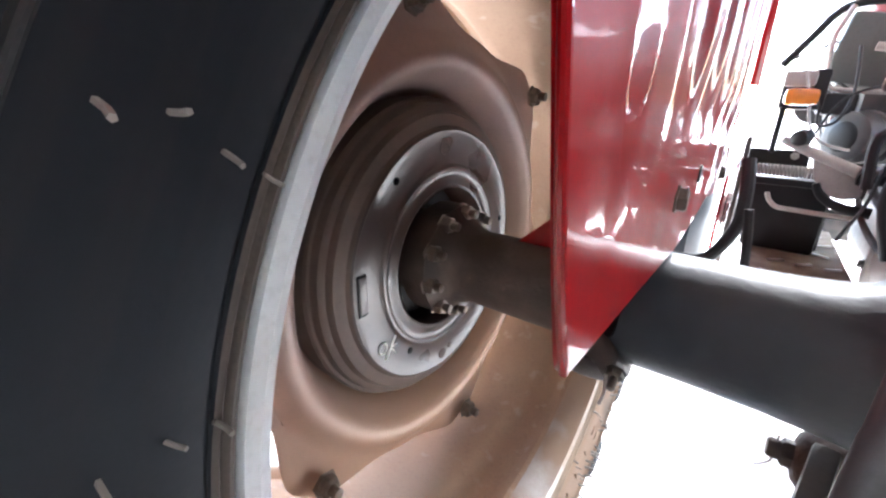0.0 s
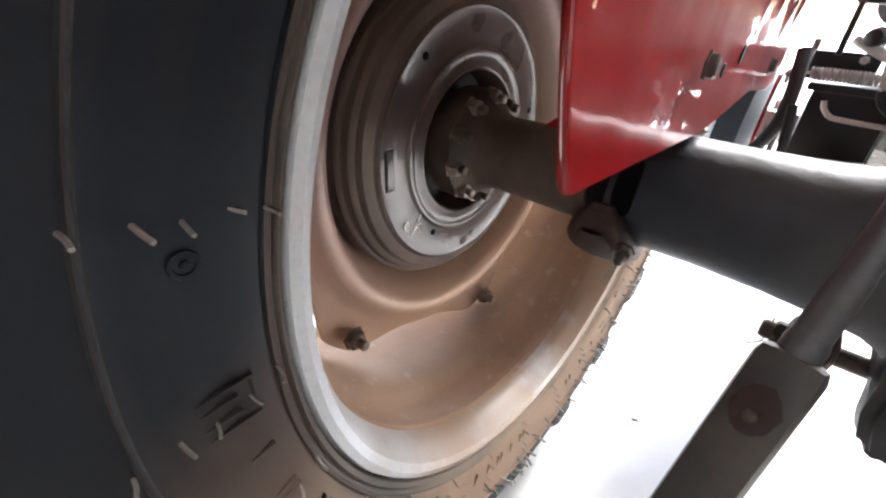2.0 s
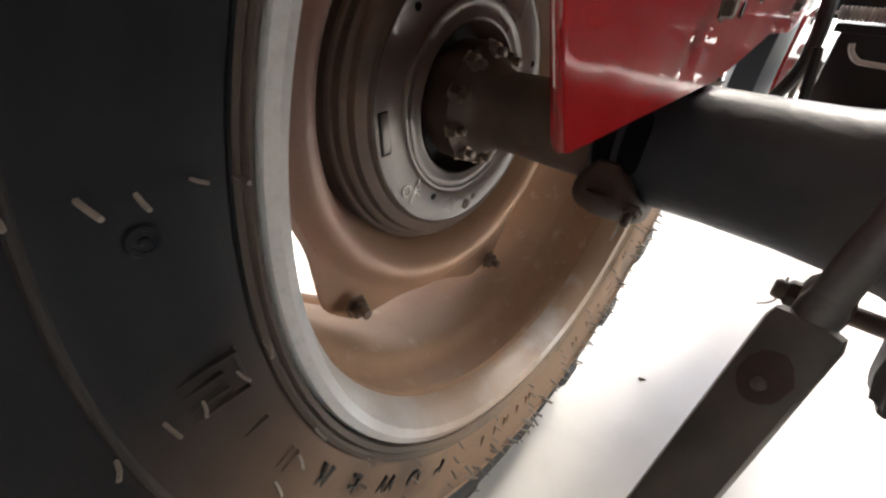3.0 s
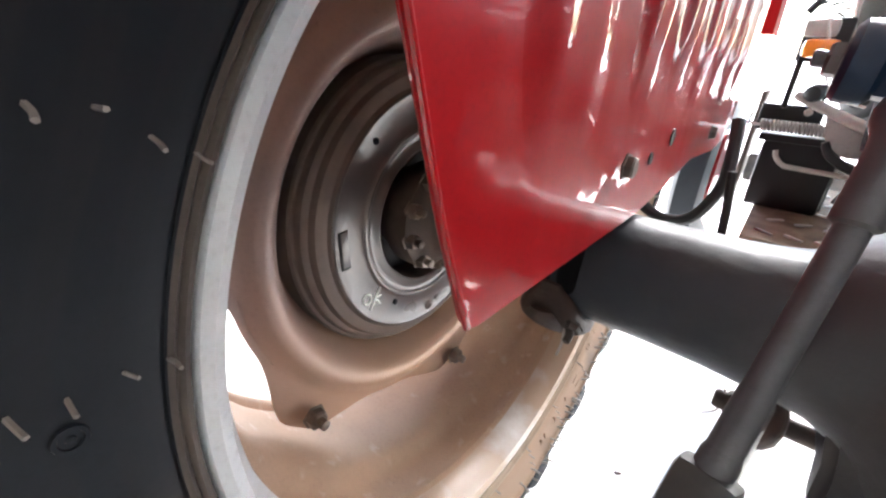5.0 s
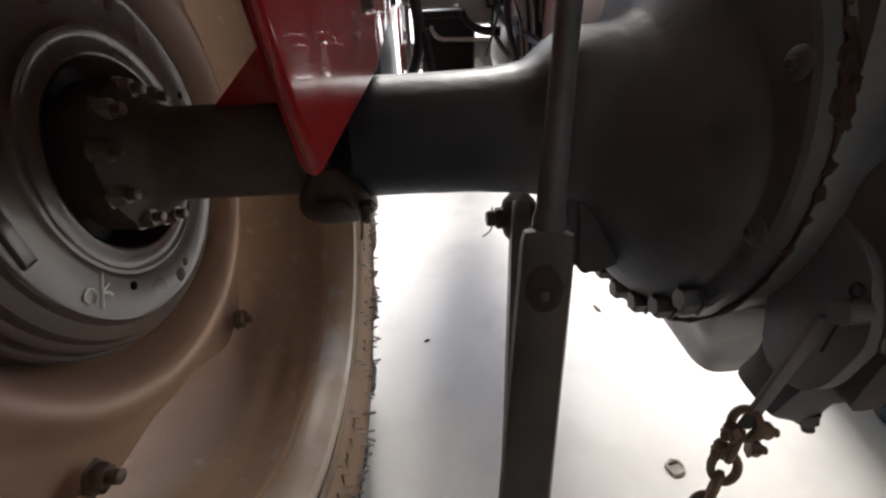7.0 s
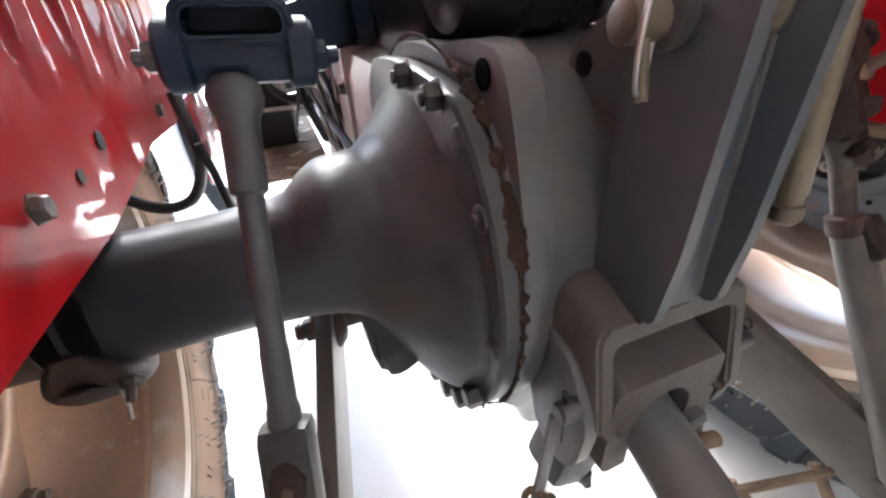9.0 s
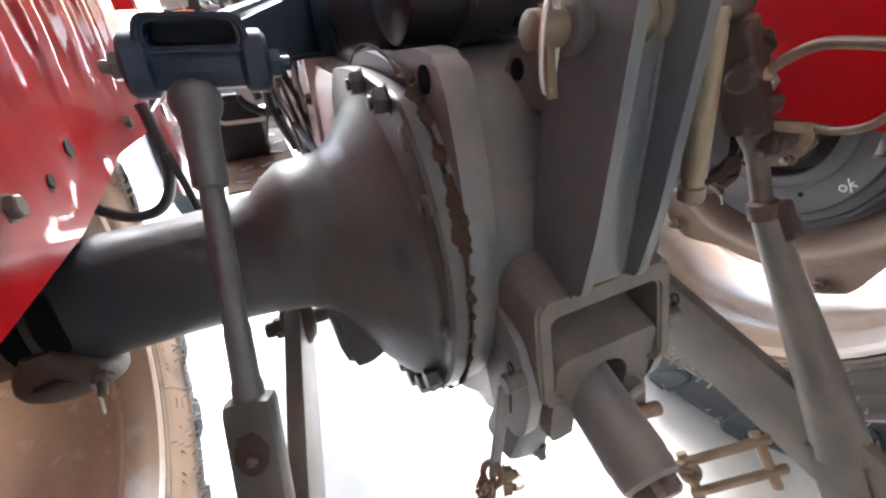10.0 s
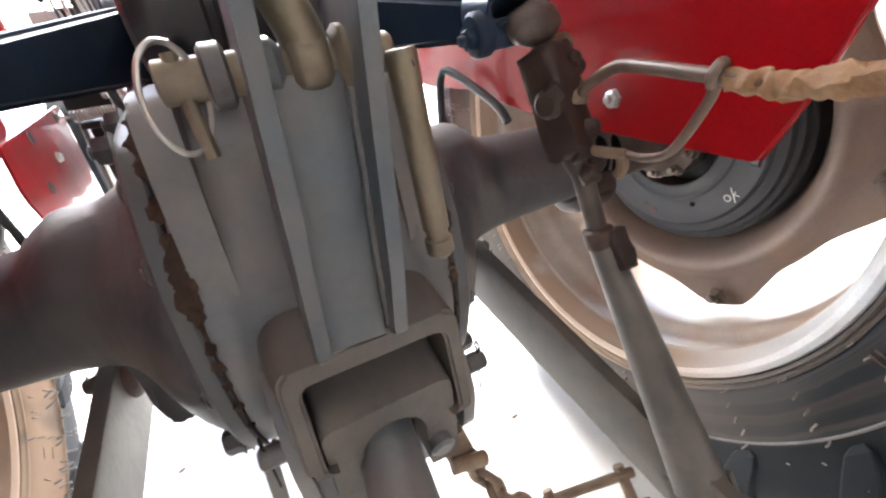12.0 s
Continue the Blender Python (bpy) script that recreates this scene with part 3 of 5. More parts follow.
    box(bm, (MID - 0.132, 0.60, 0.63), (0.024, 0.09, 0.075), None, 0.008)
    part("shift_cover", bm, CASTDARK, ax)
    # two dark bolt heads on top of the joint
    for side in (-1, 1):
        for deg, r in ((121, 0.188), (98, 0.168)):
            a = radians(deg)
            bm = bolt(bmesh.new(), (MID + side * 0.1185, r * math.cos(a), AXLE_Z + LIFT + r * math.sin(a)), (side, 0, 0), 0.0115, 0.013, 0.003)
            part("top_bolt", bm, ROCK, ax)
    # cast feet that carry the fenders, bowed under the axle ends
    for side in (-1, 1):
        bm = bmesh.new()
        rows = []
        for i in range(27):
            v = i / 26
            a = radians(186 + 122 * v)
            k = math.sin(math.pi * min(max(v, 0.02), 0.98)) ** 0.45
            row = []
            for j in range(18):
                t = 2 * math.pi * j / 18
                u = 0.438 + 0.039 * k * math.copysign(abs(math.cos(t)) ** 0.6, math.cos(t))
                r = 0.060 + 0.010 * k + (0.004 + 0.013 * k) * math.sin(t)
                r += 0.0028 * noise.noise((u * 60, 5 * a, side * 3 + r * 40)) - 0.006 * max(0.0, math.sin(t)) * math.exp(-((u - 0.438) / 0.014) ** 2)
                row.append(bm.verts.new((side * u, r * math.cos(a), AXLE_Z + LIFT + r * math.sin(a))))
            rows.append(row)
        for p, q in zip(rows, rows[1:]):
            for j in range(18):
                bm.faces.new((p[j], p[(j + 1) % 18], q[(j + 1) % 18], q[j]))
        bm.faces.new(rows[0])
        bm.faces.new(rows[-1][::-1])
        br = part("fender_foot", bm, GREASE, ax, "worn cast foot under the axle end", 50)
        # second, lower band of the clamp and its bent split pin
        bm = bmesh.new()
        rows = []
        for i in range(19):
            a = radians(206 + 78 * i / 18)
            k = math.sin(math.pi * (0.04 + 0.92 * i / 18)) ** 0.4
            rows.append([bm.verts.new((side * (0.440 + 0.026 * k * math.cos(t) * (1 + 0.15 * noise.noise((a * 3, t, 2)))), (0.081 + 0.007 * k * math.sin(t)) * math.cos(a), AXLE_Z + LIFT + (0.081 + 0.007 * k * math.sin(t)) * math.sin(a))) for t in [2 * math.pi * j / 12 for j in range(12)]])
        for p, q in zip(rows, rows[1:]):
            for j in range(12):
                bm.faces.new((p[j], p[(j + 1) % 12], q[(j + 1) % 12], q[j]))
        bm.faces.new(rows[0])
        bm.faces.new(rows[-1][::-1])
        part("clamp_band", bm, GREASE, br, flat=60)
        part("split_pin", tube(bmesh.new(), [(side * 0.412, -0.072, AXLE_Z - 0.040), (side * 0.409, -0.080, AXLE_Z - 0.052), (side * 0.411, -0.084, AXLE_Z - 0.066)], 0.0016, 6), STEEL, br)
        # red gusset standing on the axle tube against the fender
        bm = slab(bmesh.new(), rounded([(-0.392, 0.652), (-0.553, 0.652), (-0.540, 0.664), (-0.470, 0.728), (-0.392, 0.775)], 0.008), "y", -0.004, 0.006, 0.001)
        for v in bm.verts:
            v.co.x *= -side
        part("fender_gusset", bm, RED, ax, "red gusset plate between axle tube and fender")
        part("foot_bolt", bolt(bmesh.new(), (side * 0.404, -0.066, AXLE_Z - 0.036), (0, -0.9, -0.5), 0.008, 0.008, 0.012), RUSTGREY, br)
    return ax


rear_axle()

# ---- wheels ----
RIM_X = 0.496
RIM = [(0.004, 0.379), (-0.004, 0.382), (-0.009, 0.380), (-0.010, 0.374), (-0.006, 0.368), (0.006, 0.364), (0.016, 0.359), (0.034, 0.357), (0.040, 0.354), (0.046, 0.356), (0.052, 0.362), (0.060, 0.3650), (0.084, 0.3655), (0.094, 0.362), (0.101, 0.354), (0.107, 0.3480),
       (0.115, 0.3450), (0.128, 0.3435), (0.17, 0.3425), (0.205, 0.3395), (0.224, 0.3390), (0.230, 0.3405), (0.235, 0.3455), (0.249, 0.3465), (0.254, 0.3410), (0.259, 0.3385), (0.269, 0.3388), (0.274, 0.3425), (0.288, 0.350), (0.297, 0.362), (0.303, 0.38)]
TYRE = [(0.012, 0.362), (0.0, 0.372), (-0.004, 0.384), (-0.010, 0.3855), (-0.013, 0.389), (-0.011, 0.3915), (-0.0145, 0.394), (-0.013, 0.3975), (-0.017, 0.402), (-0.020, 0.42), (-0.024, 0.44), (-0.026, 0.455), (-0.027, 0.462),
        (-0.030, 0.466), (-0.027, 0.471), (-0.0265, 0.49), (-0.022, 0.53), (-0.010, 0.565), (0.015, 0.592), (0.07, 0.606), (0.145, 0.610)]


def lettering(words, size, raised, slant):
    """A mesh of letters in the built-in font, centred on its origin."""
    text = bpy.data.curves.new("lettering", "FONT")
    text.body, text.size, text.extrude, text.shear = words, size, raised, slant
    text.align_x, text.align_y = "CENTER", "CENTER"
    tmp = bpy.data.objects.new("lettering", text)
    scene.collection.objects.link(tmp)
    me = bpy.data.meshes.new_from_object(tmp.evaluated_get(bpy.context.evaluated_depsgraph_get()))
    bpy.data.objects.remove(tmp)
    me.materials.clear()
    return me


def rear_wheel(side, rim_x, first_lug, note, paint):
    c = (side * rim_x, 0, AXLE_Z)
    # pressed disc with six arms
    bm = bmesh.new()
    n = 180
    rings = []
    for k in range(n):
        deg = 360 * k / n
        near = abs((deg - first_lug + 30) % 60 - 30)
        edge = 0.329 if near < 5 else 0.329 - 0.043 * math.sin(min((near - 5) / 20, 1) * math.pi / 2) ** 1.15
        a = radians(deg)
        prof = [(0.176, edge), (0.172, edge), (0.170, edge - 0.010), (0.169, 0.279), (0.165, 0.270), (0.158, 0.262), (0.1545, 0.254), (0.1545, 0.247), (0.158, 0.240), (0.168, 0.232), (0.186, 0.224), (0.208, 0.216), (0.226, 0.208), (0.236, 0.19), (0.24, 0.10), (0.246, 0.10), (0.242, 0.194), (0.206, 0.226), (0.176, 0.246), (0.176, 0.27)]
        rings.append([bm.verts.new((side * (rim_x + x), r * math.cos(a), AXLE_Z + r * math.sin(a))) for x, r in prof])
    for k in range(n):
        p, q = rings[k], rings[(k + 1) % n]
        for i in range(len(p)):
            bm.faces.new((p[i], p[(i + 1) % len(p)], q[(i + 1) % len(p)], q[i]))
    w = part("rear_wheel", bm, paint if side < 0 else DISCBROWN, TRACTOR, note, 50)
    prof = TYRE + [(0.29 - x, r) for x, r in reversed(TYRE[:-1])]
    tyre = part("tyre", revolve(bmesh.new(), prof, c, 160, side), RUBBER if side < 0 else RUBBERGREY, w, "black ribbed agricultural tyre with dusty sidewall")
    part("bead_ring", revolve(bmesh.new(), [(-0.0045, 0.3838), (-0.0108, 0.3850), (-0.0138, 0.3888), (-0.0118, 0.3915), (-0.0153, 0.3938), (-0.0150, 0.3958), (-0.0155, 0.3970)], c, 160, side), RUBBERTAN, w, "dusty brown bead rings")
    part("sidewall_ridge", revolve(bmesh.new(), [(-0.0290, 0.4645), (-0.0313, 0.4655), (-0.0317, 0.4665), (-0.0313, 0.4675), (-0.0285, 0.4685)], c, 160, side), MARK if side < 0 else RIDGE, w, "pale ridge round the sidewall")
    # lug ends running down the shoulder, one mesh turned round the axle
    bm = bmesh.new()
    rows = []
    for r, deg, half, proud, u in ((0.478, -9.5, 0.9, 0.001, -0.0268), (0.486, -8.8, 2.0, 0.005, -0.0267), (0.505, -7.0, 2.5, 0.007, -0.0250), (0.53, -4.6, 2.7, 0.008, -0.022), (0.555, -2.6, 2.8, 0.009, -0.014), (0.580, -1.4, 2.8, 0.010, 0.002)):
        rows.append([bm.verts.new((side * (u - d), r * math.cos(radians(deg + half * k)), r * math.sin(radians(deg + half * k)))) for k, d in ((-1.15, -0.003), (-1, proud * 0.8), (-0.85, proud), (0.85, proud), (1, proud * 0.8), (1.15, -0.003))])
    for p, q in zip(rows, rows[1:]):
        for k in range(5):
            bm.faces.new((p[k], p[k + 1], q[k + 1], q[k]))
    bmesh.ops.recalc_face_normals(bm, faces=bm.faces)
    bar = bpy.data.meshes.new("shoulder_bar")
    bm.to_mesh(bar)
    bm.free()
    bar.materials.append(RUBBER)
    for k in range(20):
        if side < 0 and 4 < k < 16:
            continue
        ob = new("shoulder_bar", bar)
        ob.parent = w
        ob.matrix_basis = Matrix.Translation(c) @ Matrix.Rotation(radians(18 * k), 4, "X")
    # chevron lugs, one mesh turned round the axle
    mesh = {}
    for flip in (0, 1):
        bm = bmesh.new()
        path = [(-0.022, 0.545, -2.0), (-0.006, 0.590, -1.0), (0.04, 0.626, 3.0), (0.10, 0.632, 8.0), (0.155, 0.634, 13.0)]
        rows = []
        for u, r, deg in path:
            u = 0.29 - u if flip else u
            a, half, deep = radians(deg), 2.6, 0.035
            rows.append([(u, r - deep, a - radians(half)), (u, r, a - radians(half * 0.7)), (u, r, a + radians(half * 0.7)), (u, r - deep, a + radians(half))])
        vs = [[bm.verts.new((side * u, r * math.cos(a), r * math.sin(a))) for u, r, a in row] for row in rows]
        for p, q in zip(vs, vs[1:]):
            for k in range(3):
                bm.faces.new((p[k], p[k + 1], q[k + 1], q[k]))
        bm.faces.new(vs[0])
        bm.faces.new(vs[-1][::-1])
        bmesh.ops.recalc_face_normals(bm, faces=bm.faces)
        mesh[flip] = bpy.data.meshes.new("tread_lug")
        bm.to_mesh(mesh[flip])
        mesh[flip].materials.append(RUBBER)
        bm.free()
    for k in range(40):
        ob = new("tread_lug", mesh[k % 2])
        ob.parent = w
        ob.matrix_basis = Matrix.Translation(c) @ Matrix.Rotation(radians(9 * k), 4, "X")
    # vent whiskers in rows across the sidewall, each on one of three shared meshes
    rng = random.Random(3 + side)
    kinds = []
    for k in range(3):
        bm = tube(bmesh.new(), [(0, 0, 0), (0.0002 * k, 0, 0.005), (0.0012 - 0.0008 * k, 0.0004, 0.0095)], 0.0010, 5, 2)
        me = bpy.data.meshes.new("vent_whisker")
        bm.to_mesh(me)
        bm.free()
        me.materials.append(WHISKER)
        kinds.append(me)

    def whisker(r, a, u, d, size=1.0):
        ob = new("vent_whisker", rng.choice(kinds))
        ob.parent = w
        ob.matrix_basis = Matrix.Translation((side * (rim_x + u), r * math.cos(a), AXLE_Z + r * math.sin(a))) @ Vector(d).to_track_quat("Z", "Y").to_matrix().to_4x4() @ Matrix.Scale(size, 4)

    for k in range(26):
        a0 = radians(153.9 + 13.85 * k)
        for r, u in ((0.396, -0.0140), (0.4145, -0.0190), (0.4335, -0.0225), (0.450, -0.0250), (0.4695, -0.0280)):
            a = a0 + radians(rng.uniform(-0.4, 0.4))
            whisker(r, a, u, (-side, rng.uniform(-0.3, 0.3), rng.uniform(-0.6, 0.0)), rng.uniform(0.9, 1.25))
        for i in range(3):
            whisker(rng.uniform(0.49, 0.55), a0 + radians(rng.uniform(-6, 6)), -0.023, (-side * 0.7, rng.uniform(-0.6, 0.6), rng.uniform(-0.6, 0.6)))
    for k in range(72):
        whisker(rng.uniform(0.435, 0.475), radians(-118 + 1.7 * k + rng.uniform(-1, 1)), -0.026, (-side, rng.uniform(-0.6, 0.6), rng.uniform(-0.6, 0.6)), rng.uniform(1.4, 2.2))
    # raised moulded marks on the sidewall, outlines of unreadable signs
    rng = random.Random(21)
    for r0, first, step, n, size in ((0.434, 181.5, 7.0, 1, 0.044), (0.422, 188, 6.5, 2, 0.020), (0.424, 242, 4.4, 6, 0.024), (0.432, 285, 6.0, 4, 0.026), (0.418, 312, 4.4, 8, 0.020), (0.432, 20, 6.0, 4, 0.028), (0.42, 70, 5.0, 6, 0.020), (0.43, 120, 6, 3, 0.028)):
        for k in range(n):
            bm = bmesh.new()
            a = radians(first + step * k)
            e = Vector((0, math.cos(a), math.sin(a)))
            f = Vector((0, -math.sin(a), math.cos(a)))
            m = Matrix((f, e, (1, 0, 0))).transposed()
            h, wide = size, size * rng.uniform(0.55, 0.85)
            bars = rng.choice(([(-wide / 3, 0, 0.0018, h), (wide / 3, 0, 0.0018, h)], [(0, h / 3, wide, 0.0018), (0, -h / 3, wide, 0.0018)], [(0, 0, 0.0018, h)])) if n > 1 else [(-wide / 2, 0, 0.0018, h), (wide / 2, 0, 0.0018, h), (0, h / 2, wide, 0.0018), (0, -h / 2, wide, 0.0018), (-wide / 5, 0, 0.0018, h * 0.6), (wide / 5, 0, 0.0018, h * 0.6)]
            for du, dv, su, sv in bars:
                q = e * (r0 + dv) + f * du
                r = q.length
                deep = 0.0196 + (r - 0.42) * 0.20 if r < 0.44 else 0.0236
                box(bm, Vector((side * (rim_x - deep), 0, AXLE_Z)) + q, (su, sv, 0.0034), m, 0.0006)
            part("moulded_marking", bm, MARK, w, "raised unreadable moulded mark")
    # raised moulded word, its letters standing with their tops outwards
    for sign, deg in (zip("POWER", (232, 224.5, 217, 208.8, 201.8)) if side < 0 else ()):
        a = radians(deg)
        e, f = Vector((0, math.cos(a), math.sin(a))), Vector((0, -math.sin(a), math.cos(a)))
        me = lettering(sign, 0.032, 0.0014, 0.0)
        me.materials.append(MARK)
        ob = new("moulded_letter", me)
        ob.parent = w
        ob.matrix_basis = Matrix.Translation(Vector((side * (rim_x - 0.0196), 0, AXLE_Z)) + e * 0.418) @ Matrix((-f, e, (1, 0, 0))).transposed().to_4x4()
        tagged(ob, "raised moulded letter on the sidewall")
    # round moulded bosses
    for r, deg in ((0.434, 170.2), (0.47, 152), (0.47, 205)):
        a = radians(deg)
        p = Vector((side * (rim_x - 0.024), r * math.cos(a), AXLE_Z + r * math.sin(a)))
        part("moulded_boss", turned(bmesh.new(), p, (-side, 0, 0), [(0, 0.0065), (0.0010, 0.006), (0.0010, 0.0044), (0.0002, 0.004), (0.0002, 0.002), (0.001, 0.0016), (0.0012, 0.0005)], 20), RUBBER, w)
    rim = part("rim", revolve(bmesh.new(), RIM + [(x, r + 0.006) for x, r in reversed(RIM[4:-2])], c, 160, side, closed=True), RIMIN if side < 0 else paint, w, "steel rim brown with dust inside")
    lip = [(0.0335, 0.3555), (0.016, 0.3575), (0.006, 0.3625), (-0.0075, 0.3668), (-0.0117, 0.374), (-0.0105, 0.3808), (-0.004, 0.3835)]
    part("rim_lip", revolve(bmesh.new(), lip, c, 160, side), SILVER, w, "silver painted rim flange")
    for k in range(6):
        a = radians(first_lug + 60 * k)
        e, f = Vector((0, math.cos(a), math.sin(a))), Vector((0, -math.sin(a), math.cos(a)))
        m = Matrix((f, e, (1, 0, 0))).transposed()
        o = Vector((side * rim_x, 0, AXLE_Z))
        bm = bmesh.new()
        bolt(bm, o + Vector((side * 0.158, 0, 0)) + e * 0.306, (-side, 0, 0), 0.0135, 0.013, 0.011)
        part("lug_nut", bm, NUT, w)
    # hub drum
    hub = [(0.240, 0.205), (0.200, 0.206), (0.193, 0.2055), (0.190, 0.203), (0.1895, 0.1995), (0.187, 0.198), (0.179, 0.1975), (0.1765, 0.195), (0.1755, 0.190), (0.172, 0.1885), (0.168, 0.186), (0.1655, 0.178), (0.1645, 0.1725), (0.1605, 0.1695), (0.159, 0.167), (0.1605, 0.1640), (0.161, 0.1265), (0.1595, 0.1235), (0.1575, 0.1215), (0.1575, 0.1180), (0.1600, 0.1145), (0.1605, 0.1085), (0.1585, 0.1035), (0.1575, 0.0985), (0.159, 0.0955)]
    edge = hub.index((0.1605, 0.1695))
    part("drum_side", revolve(bmesh.new(), hub[:edge + 1], c, 96, side), DRUM if side < 0 else HUBSHADE, w, "brown dusty ribbed side of the hub drum")
    part("hub_drum", revolve(bmesh.new(), hub[edge:], c, 96, side), HUB if side < 0 else HUBSHADE, w, "grey painted hub drum")
    part("hub_bore", revolve(bmesh.new(), [(0.157, 0.0955), (0.160, 0.0945), (0.205, 0.094), (0.235, 0.093)], c, 96, side), RUST, w, "rusty inside of the hub")
    # dark disc closes the bore and holds the shade of its depth
    part("hub_recess_shade", revolve(bmesh.new(), [(0.206, 0.0945), (0.207, 0.001)], c, 48, side), DARK, w)

    def on_face(r, deg, u=0.1605):
        a = radians(deg)
        return Vector((side * (rim_x + u), r * math.cos(a), AXLE_Z + r * math.sin(a))), Vector((0, math.cos(a), math.sin(a))), Vector((0, -math.sin(a), math.cos(a)))

    # flat black discs paint the shade inside the drain holes
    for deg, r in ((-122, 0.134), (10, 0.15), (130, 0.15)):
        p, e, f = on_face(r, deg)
        part("drain_hole_shade", turned(bmesh.new(), p, (-side, 0, 0), [(-0.002, 0.0045), (0.0006, 0.0045)], 14), HOLLOWSHADE, w)
    for deg, r, size in ((-89, 0.154, 0.0085), (-82, 0.149, 0.005), (92.7, 0.148, 0.0105), (89, 0.153, 0.006), (72, 0.119, 0.004), (60, 0.15, 0.006)):
        p, e, f = on_face(r, deg)
        part("rust_spot", turned(bmesh.new(), p, (-side, 0, 0), [(-0.002, size), (0.0004, size), (0.0008, size * 0.7)], 11), RUST, w)
    base_deg = -178 if side < 0 else 178
    p, e, f = on_face(0.152, base_deg)
    m = Matrix((f, e, (1, 0, 0))).transposed()
    bm = bmesh.new()
    box(bm, p, (0.050, 0.014, 0.0024), m, 0.0011)
    part("inspection_slot", bm, DARK, w)
    bm = bmesh.new()
    box(bm, p - e * 0.0008 - f * 0.001, (0.046, 0.0112, 0.0040), m, 0.0012)
    part("slot_cover", bm, HUB, w)
    # chalk letters
    p, e, f = on_face(0.143, -141.5, 0.1602) if side < 0 else on_face(0.152, -150, 0.1602)
    right = Vector((0, 1, 0)) if side < 0 else Vector((0, -1, 0))
    up = Vector((0, 0, 1))
    spin = Matrix.Rotation(radians(0 if side < 0 else 66), 3, "Z")
    strokes = ([(0.0065 * math.cos(t) - 0.010, 0.0072 * math.sin(t) + 0.003) for t in [i * math.pi / 5 for i in range(11)]],
               [(0.013, 0.012), (0.004, -0.001), (-0.006, -0.015)], [(0.014, -0.001), (0.006, -0.002), (0.002, -0.004)], [(0.003, -0.003), (0.008, -0.007), (0.011, -0.013)])
    bm = bmesh.new()
    for line in strokes:
        tube(bm, [p + (right * q.x + up * q.y) * (1.0 if side < 0 else 0.75) for q in (spin @ Vector((u, v, 0)) for u, v in line)], 0.0016 if side < 0 else 0.0013, 6, 3, 0.7)
    ob = part("chalk_mark", bm, CHALK, w)
    tagged(ob, "white chalked letters")
    return w


rear_wheel(-1, RIM_X, -136, "tractor rear wheel, dusty brown disc, silver rim edge, chalked hub", RIMDUSTSHADE)
rear_wheel(1, RIM_X, -121, "tractor rear wheel behind the lift rod, paler dusty rim", RIMPALE)


# ---- fenders ----
def fender(side, x, note, ribs):
    outline = [(-0.288, 0.698), (-0.309, 0.76), (-0.334, 0.85), (-0.38, 1.02), (-0.36, 1.30), (-0.10, 1.42), (0.5, 1.42), (0.9, 1.25), (0.72, 1.03), (0.575, 0.92), (0.56, 0.72), (0.50, 0.688), (0.40, 0.684), (0.22, 0.700), (0.10, 0.690), (0.0, 0.684), (-0.2, 0.694)]
    outline = rounded(outline, 0.012)
    bm = slab(bmesh.new(), outline, "x", side * x, 0.004 * side)
    panel = part("fender", bm, RED, TRACTOR, note)
    # turned-in edge along the rear
    bm = tube(bmesh.new(), [(side * x, -0.288, 0.702), (side * x, -0.310, 0.76), (side * x, -0.334, 0.85), (side * x, -0.38, 1.02), (side * x, -0.36, 1.30)], 0.0022, 10)
    part("rolled_edge", bm, RED, panel)
    # soft pressed ribs
    if ribs:
        ribs_at = [(-0.205, 0.752, 1.30, 0.125, 0.0045)] + [(-0.080 + 0.102 * k, 0.775 - 0.008 * k + 0.010 * (k % 2), 1.28 - 0.01 * k, 0.078, 0.0075) for k in range(6)]
        for y, z0, z1, w, h in ribs_at:
            bm = bmesh.new()
            grid = []
            for i in range(61):
                v = i / 60
                z = z0 + (z1 - z0) * v
                lift = 0.5 - 0.5 * math.cos(math.pi * min(1, min(v, 1 - v) * (z1 - z0) / 0.10))
                grid.append([bm.verts.new((side * (x + 0.0004 - (h + 0.0004) * min(1.0, 1.25 * math.sin(math.pi * u / 20)) ** 2 * lift), y + w * (u / 20 - 0.5) + 0.10 * (z - z0) * min(y - 0.2, -0.1), z)) for u in range(21)])
            for p, q in zip(grid, grid[1:]):
                for u in range(20):
                    bm.faces.new((p[u], p[u + 1], q[u + 1], q[u]))
            part("pressed_rib", bm, RED, panel, flat=80)
    # curved top over the tyre
    bm = bmesh.new()
    rows = []
    for k in range(41):
        a = radians(20 + 165 * k / 40)
        rows.append([bm.verts.new((side * (x + dx), (0.76 + dr) * math.cos(a) + 0.1, AXLE_Z + (0.76 + dr) * math.sin(a))) for dx, dr in ((-0.01, -0.01), (0.0, 0.0), (0.22, 0.02), (0.36, 0.0), (0.37, -0.04))])
    for p, q in zip(rows, rows[1:]):
        for i in range(4):
            bm.faces.new((p[i], p[i + 1], q[i + 1], q[i]))
    bmesh.ops.solidify(bm, geom=bm.faces, thickness=0.003)
    part("mudguard_top", bm, RED, panel)
    return panel


left_panel = fender(-1, 0.386, "glossy red tractor fender with pressed ribs", True)
right_panel = fender(1, 0.386, "glossy flat red tractor fender beside the lift rod", False)
for p in ((-0.382, -0.094, 0.747), (-0.382, 0.30, 0.725)):
    part("fender_bolt", bolt(bmesh.new(), p, (1, 0, 0), 0.009, 0.008), RUSTGREY, left_panel)
